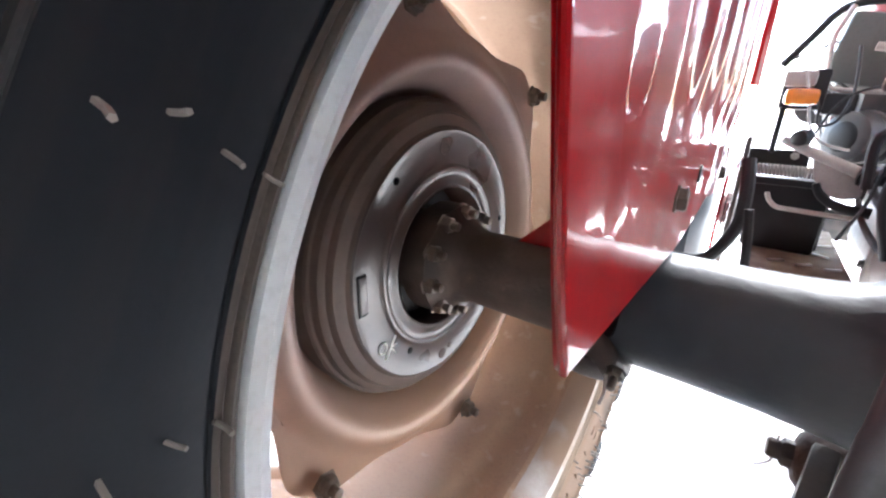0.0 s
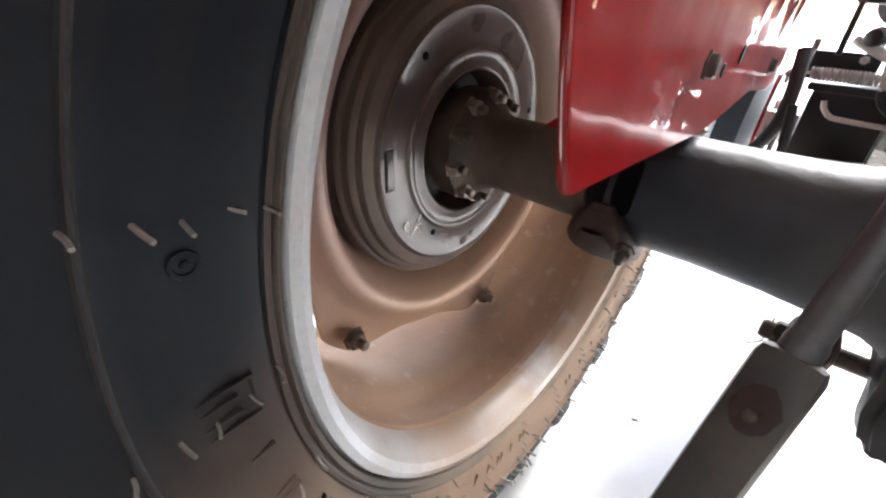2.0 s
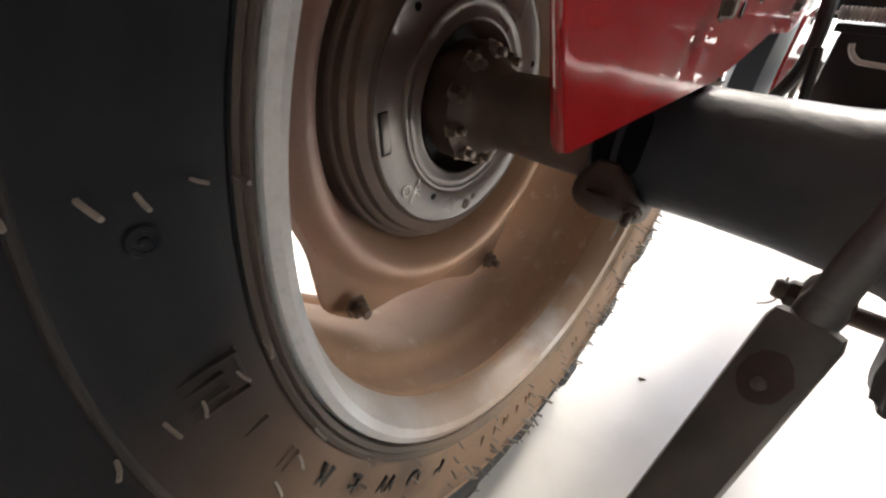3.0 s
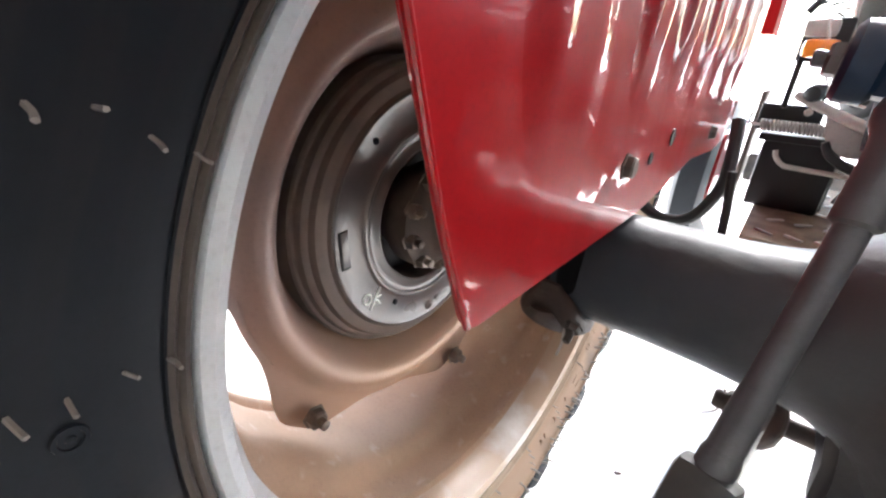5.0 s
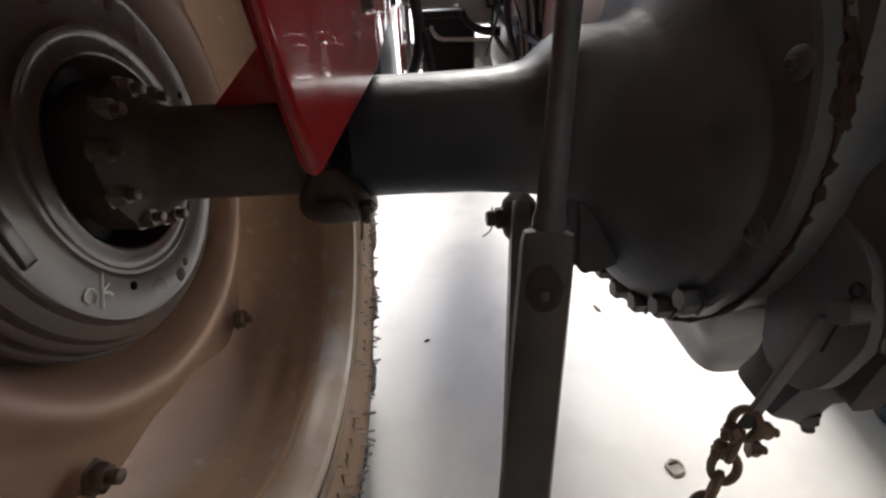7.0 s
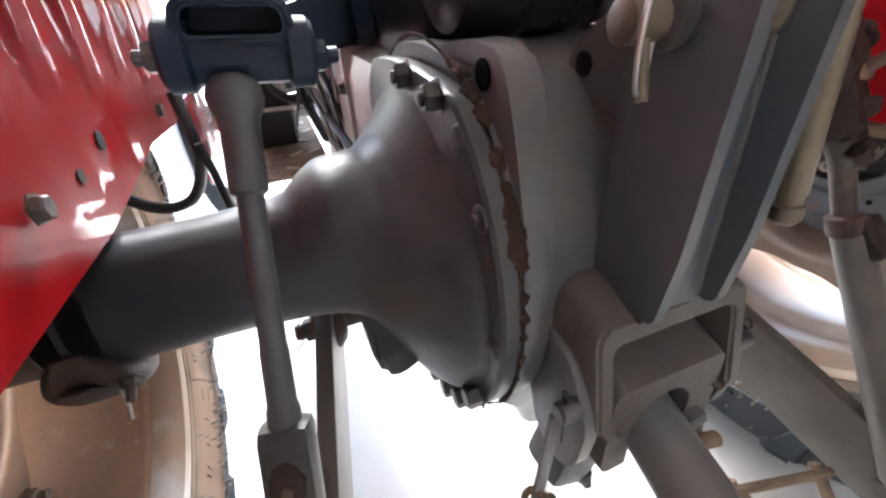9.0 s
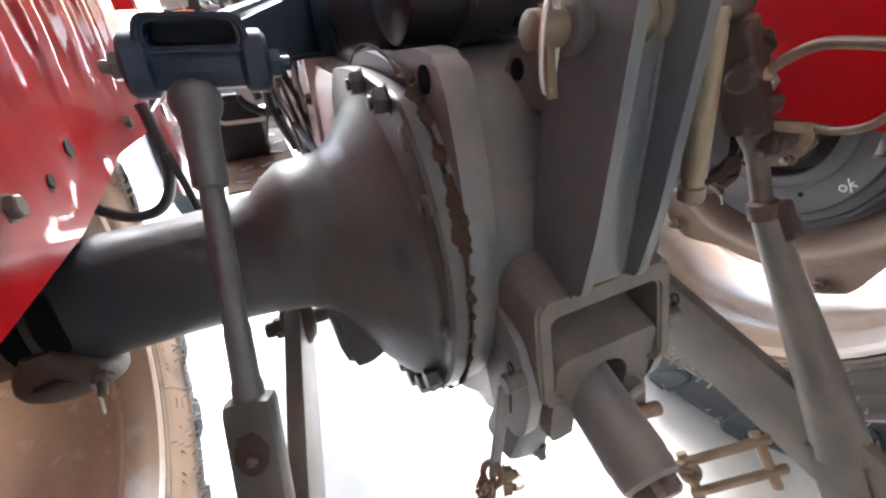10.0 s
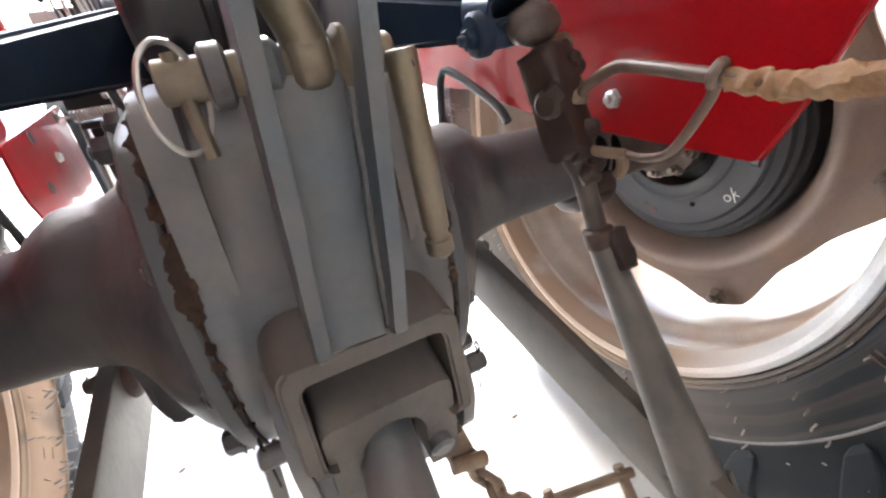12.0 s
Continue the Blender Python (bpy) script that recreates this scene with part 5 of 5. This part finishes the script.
    part("clamp_bolt", bolt(bmesh.new(), (-0.040, -0.234, 0.445), (0.25, -0.4, -0.9), 0.010, 0.012, 0.008), CASTDARK, b)
    return b


top_link_bracket()


def top_link():
    t = thing("top_link", (0.02, -0.22, 0.7930), "yellowish plated top link eye on its cross pin", "top link")
    part("cross_pin", turned(bmesh.new(), (-0.056, -0.220, 0.8290), (1, -0.02, 0.0), [(0, 0.0100), (0.001, 0.0115), (0.124, 0.0115), (0.126, 0.010)], 24), BRASS, t)
    part("eye", turned(bmesh.new(), (0.009, -0.222, 0.8290), (1, 0, 0), [(0, 0.0145), (0.003, 0.0175), (0.008, 0.0185), (0.014, 0.0185), (0.019, 0.0175), (0.022, 0.0145)], 28), BRASS, t, "dull forged link eye")
    part("link_bar", tube(bmesh.new(), [(0.021, -0.225, 0.8270), (0.019, -0.224, 0.8450), (0.010, -0.224, 0.8710), (0.000, -0.225, 0.91), (-0.004, -0.225, 0.95), (-0.004, -0.225, 1.0)], (0.0130, 0.0115), 18), BRASS, t)
    part("spacer", turned(bmesh.new(), (-0.0085, -0.2215, 0.8290), (1, 0, 0), [(0, 0.012), (0.004, 0.0165), (0.010, 0.0165), (0.0145, 0.012)], 20), ROD, t)
    part("spacer", turned(bmesh.new(), (0.034, -0.2222, 0.8290), (1, 0, 0), [(0, 0.014), (0.004, 0.0185), (0.009, 0.0185), (0.0125, 0.014)], 20), BRASS, t)
    part("collar", turned(bmesh.new(), (-0.034, -0.2205, 0.8290), (1, 0, 0), [(0, 0.014), (0.002, 0.017), (0.011, 0.017), (0.013, 0.014)], 20), CASTDARK, t)
    lp = part("lynch_pin", tube(bmesh.new(), [(-0.046, -0.222, 0.8430), (-0.043, -0.229, 0.790)], 0.0042, 10), BRASS, t)
    ring = [(-0.049 + 0.0135 * math.cos(a), -0.2325 + 0.0100 * math.cos(a), 0.822 + 0.027 * math.sin(a)) for a in [radians(70 + i * 18) for i in range(21)]]
    part("ring", tube(bmesh.new(), ring, 0.0016, 8, 3), STEEL, lp)
    return t


top_link()


def hitch_pin():
    h = thing("hitch_pin", (0.078, -0.25, 0.70), "long yellow zinc hitch pin hanging beside the bracket", "pin")
    o = Vector((0.067, -0.247, 0.832))
    d = Vector((0.074, -0.257, 0.706)) - o
    part("shank", turned(bmesh.new(), o, d, [(0, 0.0080), (0.002, 0.0092), (0.112, 0.0092), (0.114, 0.0078), (0.119, 0.0078), (0.120, 0.0098), (0.130, 0.0098), (0.134, 0.006)], 20), BRASS, h)
    # dark disc painted as the shade in the pin's cross hole
    part("cross_hole_shade", turned(bmesh.new(), o + Vector((0.001, -0.0090, -0.008)), (0, -1, 0), [(-0.002, 0.0028), (0.0005, 0.0028)], 12), DARK, h)
    return h


hitch_pin()


def chain(points, note, wire=0.0036, size=0.030, mat=RUSTGREY):
    c = thing("check_chain", points[0], note, "chain", "check chains")
    line = smooth_line(points, 30)
    k, acc, last = 0, 0.0, line[0]
    for p in line[1:]:
        acc = (p - last).length
        if acc >= size * 0.74:
            d = (p - last).normalized()
            a, b = frame_of(d)
            s = a if k % 2 else b
            mid, h = (p + last) / 2, size * 0.5
            loop = [mid + d * h * math.cos(t) + s * h * 0.6 * math.sin(t) for t in [i * math.pi / 6 for i in range(13)]]
            part("chain_link", tube(bmesh.new(), loop, wire, 8, 2), mat, c)
            k, last = k + 1, p
    return c


right_chain = chain([(0.080, -0.240, 0.452), (0.100, -0.252, 0.395), (0.124, -0.262, 0.345), (0.155, -0.272, 0.312), (0.190, -0.283, 0.288)], "rusty check chain with long tan straps from bracket to lower link", 0.0046, 0.034, TAN)
for p, q in (((0.182, -0.266, 0.293), (0.275, -0.304, 0.330)), ((0.182, -0.294, 0.268), (0.280, -0.332, 0.302))):
    p, q = Vector(p), Vector(q)
    bm = bmesh.new()
    box(bm, (p + q) / 2, (0.009, 0.015, (q - p).length + 0.014), along(p, q), 0.004)
    part("strap", bm, TAN, right_chain)
for p, q in (((0.186, -0.258, 0.302), (0.186, -0.304, 0.256)), ((0.268, -0.292, 0.335), (0.268, -0.340, 0.282))):
    part("strap_bolt", turned(bmesh.new(), p, Vector(q) - Vector(p), [(0, 0.007), ((Vector(q) - Vector(p)).length, 0.007)], 10), TAN, right_chain)
bm = bmesh.new()
box(bm, (0.072, -0.240, 0.470), (0.030, 0.034, 0.052), Matrix.Rotation(radians(-14), 3, "Y"), 0.008)
shackle = part("shackle", bm, TAN, right_chain, "rusty shackle at the top of the chain")
part("shackle_pin", turned(bmesh.new(), (0.060, -0.262, 0.462), (1, -0.1, -0.2), [(0, 0.008), (0.036, 0.008), (0.038, 0.005)], 14), TAN, shackle)
left_chain = chain([(-0.095, -0.240, 0.455), (-0.100, -0.247, 0.42), (-0.112, -0.26, 0.375), (-0.135, -0.28, 0.345), (-0.18, -0.30, 0.33)], "rusty check chain with bolts hanging under the bracket", mat=TAN)
bm = bmesh.new()
p, q = Vector((-0.082, -0.240, 0.560)), Vector((-0.093, -0.240, 0.435))
box(bm, (p + q) / 2, (0.005, 0.012, (q - p).length), along(p, q), 0.002)
part("strap", bm, CAST, left_chain)
for z in (0.440, 0.415):
    for dx in (-0.010, 0.010):
        part("bolt", bolt(bmesh.new(), (-0.095 + dx, -0.245, z), (dx, -0.4 * abs(dx), 0), 0.0075, 0.009, 0.004), TAN, left_chain)


# ---- forward parts seen over the axle ----
def set_forward(ob):
    """Sets a thing of the driver's platform further forward and a fifth larger."""
    pivot = Vector((-0.316, -0.442, 0.812))
    ob.matrix_basis = Matrix.Translation(pivot) @ Matrix.Scale(1.2, 4) @ Matrix.Translation(-Vector((-0.339, -0.442, 0.808))) @ ob.matrix_basis
    return ob


def foot_plate():
    f = thing("foot_plate", (-0.26, 0.66, 0.535), "worn tan foot plate with pale tread ribs ahead of the axle", "foot plate")
    bm = bmesh.new()
    box(bm, (-0.262, 0.66, 0.538), (0.15, 0.48, 0.008), None, 0.002)
    sheet = part("sheet", bm, TAN, f)
    for i in range(3):
        for k in range(5):
            bm = bmesh.new()
            box(bm, (-0.305 + 0.042 * i + 0.012 * (k % 2), 0.46 + 0.09 * k, 0.5425), (0.030, 0.007, 0.005), Matrix.Rotation(radians(35 if k % 2 else -35), 3, "Z"), 0.002)
            part("tread_rib", bm, STEEL, sheet)
    return f


set_forward(foot_plate())


def tool_box():
    t = thing("tool_box", (-0.288, 0.685, 0.545), "black steel box with a wire handle ahead of the axle", "box")
    bm = bmesh.new()
    box(bm, (-0.296, 0.690, 0.608), (0.122, 0.13, 0.132), None, 0.008)
    part("body", bm, BLACK, t)
    bm = bmesh.new()
    box(bm, (-0.302, 0.690, 0.680), (0.130, 0.14, 0.014), None, 0.004)
    part("lid", bm, BLACK, t)
    bm = bmesh.new()
    box(bm, (-0.235, 0.690, 0.60), (0.010, 0.10, 0.10), None, 0.003)
    part("side_strap", bm, GREYMETAL, t)
    pts = [(-0.332, 0.606, 0.660), (-0.328, 0.604, 0.648), (-0.315, 0.60, 0.636), (-0.295, 0.60, 0.633), (-0.20, 0.598, 0.630)]
    part("wire_handle", tube(bmesh.new(), pts, 0.0044, 8), CREAM, t)
    return t


set_forward(tool_box())


def return_spring():
    s = thing("return_spring", (-0.31, 0.70, 0.70), "coiled steel return spring over the box", "spring")
    pts = [(-0.370 + 0.100 * i / 170, 0.612 + 0.0095 * math.cos(i * 0.62), 0.703 + 0.0095 * math.sin(i * 0.62)) for i in range(171)]
    part("coil", tube(bmesh.new(), pts, 0.0024, 6, 1), CREAM, s)
    bm = bmesh.new()
    box(bm, (-0.330, 0.640, 0.716), (0.098, 0.010, 0.050), None, 0.004)
    part("bracket", bm, BLACK, s)
    part("bracket_bolt", bolt(bmesh.new(), (-0.305, 0.635, 0.730), (0, -1, 0), 0.006, 0.005), STEEL, s)
    part("hook", tube(bmesh.new(), [(-0.370, 0.612, 0.703), (-0.384, 0.612, 0.704), (-0.390, 0.615, 0.712), (-0.386, 0.62, 0.722)], 0.0026, 6), STEEL, s)
    return s


set_forward(return_spring())


def pedal_arm():
    a = thing("pedal_arm", (-0.25, 0.70, 0.70), "pale painted pedal arm leaning over the box", "pedal")
    part("arm", tube(bmesh.new(), [(-0.330, 0.585, 0.762), (-0.317, 0.58, 0.756), (-0.26, 0.58, 0.732), (-0.210, 0.575, 0.712)], (0.0075, 0.010), 12), CREAM, a)
    pts = rounded([(-0.282, 0.738), (-0.270, 0.690), (-0.235, 0.662), (-0.200, 0.668), (-0.205, 0.705)], 0.012)
    part("web", slab(bmesh.new(), pts, "y", 0.584, 0.012, 0.003), CREAM, a)
    part("lower_lever", tube(bmesh.new(), [(-0.268, 0.57, 0.690), (-0.255, 0.57, 0.668), (-0.225, 0.57, 0.652), (-0.185, 0.565, 0.648)], (0.006, 0.010), 10), BLACK, a)
    part("knob", turned(bmesh.new(), (-0.217, 0.572, 0.712), (1, -0.25, -0.15), [(0, 0.010), (0.004, 0.018), (0.022, 0.019), (0.024, 0.012), (0.044, 0.011), (0.046, 0.006)], 16), BLACK, a)
    part("knob_pin", turned(bmesh.new(), (-0.192, 0.556, 0.722), (0.2, -1, 0), [(0, 0.008), (0.014, 0.008), (0.016, 0.004)], 12), RUSTGREY, a)
    return a


set_forward(pedal_arm())


def filter_canister():
    a = thing("filter_canister", (-0.15, 0.86, 0.70), "dark round filter canister on the engine side", "filter")
    part("body", turned(bmesh.new(), (-0.200, 0.90, 0.765), (1, 0.9, 0), [(0, 0.046), (0.006, 0.056), (0.04, 0.058), (0.045, 0.054), (0.15, 0.054)], 32), GREYMETAL, a)
    part("cap", turned(bmesh.new(), (-0.204, 0.897, 0.765), (1, 0.9, 0), [(0, 0.026), (0.004, 0.034), (0.008, 0.036)], 24), BLACK, a)
    part("clamp_band", turned(bmesh.new(), (-0.165, 0.932, 0.765), (1, 0.9, 0), [(0, 0.0595), (0.010, 0.0595)], 32), STEEL, a)
    return a


filter_canister()


def indicator_lamp():
    l = thing("indicator_lamp", (-0.27, 0.87, 0.86), "orange indicator lamp with a dark back", "lamp")
    bm = bmesh.new()
    box(bm, (-0.296, 0.795, 0.846), (0.062, 0.03, 0.036), None, 0.013)
    part("lens", bm, ORANGE, l, "orange lamp lens")
    bm = bmesh.new()
    box(bm, (-0.306, 0.815, 0.884), (0.058, 0.03, 0.034), None, 0.010)
    part("upper_lens", bm, CREAM, l, "pale lamp lens")
    bm = bmesh.new()
    box(bm, (-0.294, 0.835, 0.862), (0.080, 0.03, 0.085), None, 0.008)
    part("back", bm, BLACK, l)
    bm = bmesh.new()
    box(bm, (-0.322, 0.825, 0.775), (0.012, 0.03, 0.10), None, 0.003)
    part("stalk", bm, BLACK, l)
    part("bulb_boot", turned(bmesh.new(), (-0.284, 0.75, 0.761), (0.5, 1, 0.2), [(0, 0.008), (0.004, 0.016), (0.02, 0.018), (0.04, 0.012)], 14), BLACK, l)
    return l


indicator_lamp()


def hoses():
    runs = (
        ("hose", "thick black bent pipe beside the gearbox", 0.008, HOSE, [(-0.170, 0.52, 0.95), (-0.176, 0.50, 0.81), (-0.199, 0.50, 0.778), (-0.197, 0.50, 0.73), (-0.193, 0.50, 0.70)]),
        ("hose", "black rubber hose curving down beside the gearbox", 0.0065, HOSE, [(-0.150, 0.48, 0.93), (-0.157, 0.46, 0.833), (-0.162, 0.46, 0.772), (-0.176, 0.46, 0.708), (-0.169, 0.46, 0.659), (-0.150, 0.46, 0.60)]),
        ("control_rod", "dark slanting control rod beside the gearbox", 0.0055, HOSE, [(-0.165, 0.44, 0.83), (-0.146, 0.44, 0.759), (-0.128, 0.44, 0.708), (-0.098, 0.44, 0.60)]),
        ("cable", "pale wire cable running up beside the gearbox", 0.003, CREAM, [(-0.165, 0.46, 0.90), (-0.158, 0.45, 0.832), (-0.147, 0.45, 0.772), (-0.148, 0.45, 0.727), (-0.135, 0.45, 0.60)]),
        ("cable", "pale wire cable running up beside the gearbox", 0.0025, STEEL, [(-0.145, 0.47, 0.90), (-0.152, 0.455, 0.80), (-0.158, 0.455, 0.74), (-0.150, 0.455, 0.67), (-0.14, 0.455, 0.60)]),
        ("cable", "thin black cable looped over the gearbox", 0.003, HOSE, [(-0.20, 0.55, 0.60), (-0.182, 0.53, 0.67), (-0.172, 0.52, 0.75), (-0.130, 0.52, 0.84), (-0.07, 0.55, 0.86)]),
        ("cable", "thin black cable looped over the gearbox", 0.0035, HOSE, [(-0.11, 0.46, 0.60), (-0.118, 0.46, 0.70), (-0.112, 0.46, 0.79), (-0.135, 0.48, 0.90)]),
        ("cable", "steel wire curling beside the lamp", 0.0028, STEEL, [(-0.30, 0.80, 0.90), (-0.282, 0.80, 0.842), (-0.270, 0.80, 0.793), (-0.242, 0.80, 0.755), (-0.19, 0.82, 0.74)]),
        ("cable", "black wire curling beside the lamp", 0.003, HOSE, [(-0.29, 0.82, 0.86), (-0.262, 0.82, 0.83), (-0.255, 0.82, 0.79), (-0.225, 0.82, 0.80), (-0.21, 0.84, 0.86), (-0.22, 0.86, 0.95)]),
        ("cable", "black wire curling beside the lamp", 0.003, HOSE, [(-0.26, 0.84, 0.74), (-0.245, 0.83, 0.80), (-0.225, 0.83, 0.84), (-0.20, 0.84, 0.86), (-0.14, 0.88, 0.88)]),
    )
    for k in range(8):
        x0, x1 = -0.205 + 0.013 * k, -0.148 + 0.0065 * k
        runs += (("cable", "thin control cable fanning down beside the gearbox", 0.0020 + 0.0008 * (k % 3), (HOSE, STEEL, HOSE, CREAM)[k % 4], [(x0 - 0.01, 0.45, 0.93), (x0, 0.43 + 0.006 * (k % 4), 0.83), (x0 * 0.55 + x1 * 0.45 + 0.004 * (k % 3), 0.43, 0.74), (x1, 0.44, 0.66), (x1 + 0.012, 0.45, 0.58)]),)
    for name, note, r, mat, line in runs:
        h = thing(name, line[0], note, name.replace("_", " "), name + "s")
        part("line", tube(bmesh.new(), line, r, 10), mat, h)
    h = thing("hose", (-0.36, 0.25, 0.62), "thick black hose looped behind the axle", "hose", "hoses")
    part("line", tube(bmesh.new(), [(-0.47, 0.25, 0.66), (-0.448, 0.25, 0.625), (-0.410, 0.25, 0.602), (-0.370, 0.25, 0.610), (-0.346, 0.25, 0.655), (-0.343, 0.25, 0.70), (-0.350, 0.27, 0.75)], 0.0085, 10), HOSE, h)
    h = thing("control_rod", (-0.325, 0.2, 0.60), "dark upright control rod ahead of the axle", "rod")
    part("rod", tube(bmesh.new(), [(-0.322, 0.22, 0.58), (-0.328, 0.225, 0.64), (-0.336, 0.23, 0.69)], 0.006, 8), HOSE, h)


hoses()


def engine():
    """Engine side, front axle and wheels, well ahead of the rear axle."""
    bm = bmesh.new()
    box(bm, (0.0, 1.40, 0.82), (0.36, 0.80, 0.42), None, 0.03)
    e = part("engine", bm, CASTDARK, TRACTOR, "dark greasy engine block with pipes")
    for k in range(6):
        y = 1.0 + 0.05 * k
        part("pipe", tube(bmesh.new(), [(-0.19, y, 0.70), (-0.22, y + 0.02, 0.82), (-0.20, y + 0.05, 0.95), (-0.15, y + 0.08, 1.05)], 0.006 + 0.002 * (k % 3), 8), (STEEL, HOSE, CREAM)[k % 3], e)
    bm = bmesh.new()
    box(bm, (-0.21, 1.06, 0.92), (0.05, 0.12, 0.10), None, 0.01)
    part("pump", bm, CREAM, e)
    part("alternator", turned(bmesh.new(), (-0.24, 1.16, 0.84), (0, 1, 0), [(0, 0.03), (0.006, 0.055), (0.10, 0.055), (0.11, 0.03)], 24), CASTDARK, e)
    bm = bmesh.new()
    box(bm, (-0.192, 0.962, 0.950), (0.125, 0.03, 0.150), Matrix.Rotation(radians(10), 3, "Y"), 0.012)
    part("panel", bm, PANEL, e, "grey-green side panel in a pale rail")
    part("panel_rail", tube(bmesh.new(), [(-0.245, 0.93, 1.04), (-0.256, 0.93, 1.005), (-0.264, 0.93, 0.968), (-0.255, 0.93, 0.890), (-0.247, 0.93, 0.874), (-0.233, 0.93, 0.867), (-0.162, 0.93, 0.863), (-0.10, 0.93, 0.862)], 0.0055, 8), CREAM, e)
    part("panel_strut", tube(bmesh.new(), [(-0.19, 0.92, 0.955), (-0.14, 0.92, 0.948), (-0.08, 0.92, 0.945)], 0.009, 8), CREAM, e)
    # black tube drawn for the underside of the hood
    part("hood_underside", tube(bmesh.new(), [(-0.345, 1.0, 0.925), (-0.303, 1.0, 0.985), (-0.267, 1.0, 1.037), (-0.225, 1.0, 1.056), (-0.10, 1.0, 1.058)], 0.009, 8), BLACK, e, "black strip of the hood underside")
    for k in range(4):
        part("wire", tube(bmesh.new(), [(-0.325 + 0.01 * k, 0.98, 0.940 - 0.006 * k), (-0.285, 0.97, 0.955 - 0.012 * k), (-0.25, 0.96, 0.97 - 0.025 * k), (-0.21, 0.95, 0.93 - 0.02 * k)], 0.0032, 6), (HOSE, HOSE, CREAM, HOSE)[k], e)
    bm = bmesh.new()
    box(bm, (-0.225, 0.93, 0.835), (0.07, 0.05, 0.05), None, 0.012)
    part("junction_box", bm, BLACK, e)
    bm = bmesh.new()
    box(bm, (0.0, 1.75, 0.42), (0.8, 0.12, 0.12), None, 0.02)
    part("front_axle", bm, CASTDARK, e)
    bm = bmesh.new()
    box(bm, (0.0, 1.52, 1.20), (0.50, 1.05, 0.26), None, 0.05)
    part("hood", bm, RED, TRACTOR, "glossy red engine hood")
    for side in (-1, 1):
        part("front_wheel", turned(bmesh.new(), (side * 0.46, 1.75, 0.36), (side, 0, 0), [(0, 0.20), (0.01, 0.30), (0.04, 0.365), (0.12, 0.37), (0.15, 0.30), (0.16, 0.20)], 48), RUBBER, TRACTOR, "small black front wheel")


engine()


def step_brackets():
    """Red plates that carry the foot steps, with a pale post beside each."""
    for side in (-1, 1):
        pts = rounded([(0.47, 0.55), (0.44, 0.62), (0.46, 0.705), (0.86, 0.712), (0.84, 0.47), (0.70, 0.45)], 0.02)
        bm = slab(bmesh.new(), pts, "x", side * 0.376, side * 0.005)
        pl = part("step_bracket", bm, RED, TRACTOR, "red step bracket with bolt holes")
        # each hole is a dark disc that imitates its inner shade
        for y, z in ((0.80, 0.695), (0.60, 0.69), (0.56, 0.60)):
            part("bolt_hole_shade", turned(bmesh.new(), (side * 0.3765, y, z), (-side, 0, 0), [(0, 0.012), (0.0017, 0.012)], 14), DARK, pl)
        part("bracket_bolt", bolt(bmesh.new(), (side * 0.376, 0.68, 0.63), (-side, 0, 0), 0.010, 0.007), STEEL, pl)
        for y, w, m in ((0.95, 0.035, RUSTGREY), (1.03, 0.03, CREAM)):
            bm = bmesh.new()
            box(bm, (side * 0.372, y, 0.58), (0.012, w, 0.34), Matrix.Rotation(radians(-6), 3, "X"), 0.003)
            part("step_post", bm, m, TRACTOR)


step_brackets()


def right_hose():
    h = thing("hose", (0.34, 0.2, 0.60), "brown rubber hose looped beside the fender", "hose", "hoses")
    part("line", tube(bmesh.new(), [(0.335, 0.26, 0.60), (0.34, 0.265, 0.68), (0.345, 0.265, 0.722), (0.352, 0.25, 0.735), (0.360, 0.20, 0.722), (0.372, 0.12, 0.690), (0.374, 0.09, 0.668)], 0.0075, 10), HOSE, h)


right_hose()
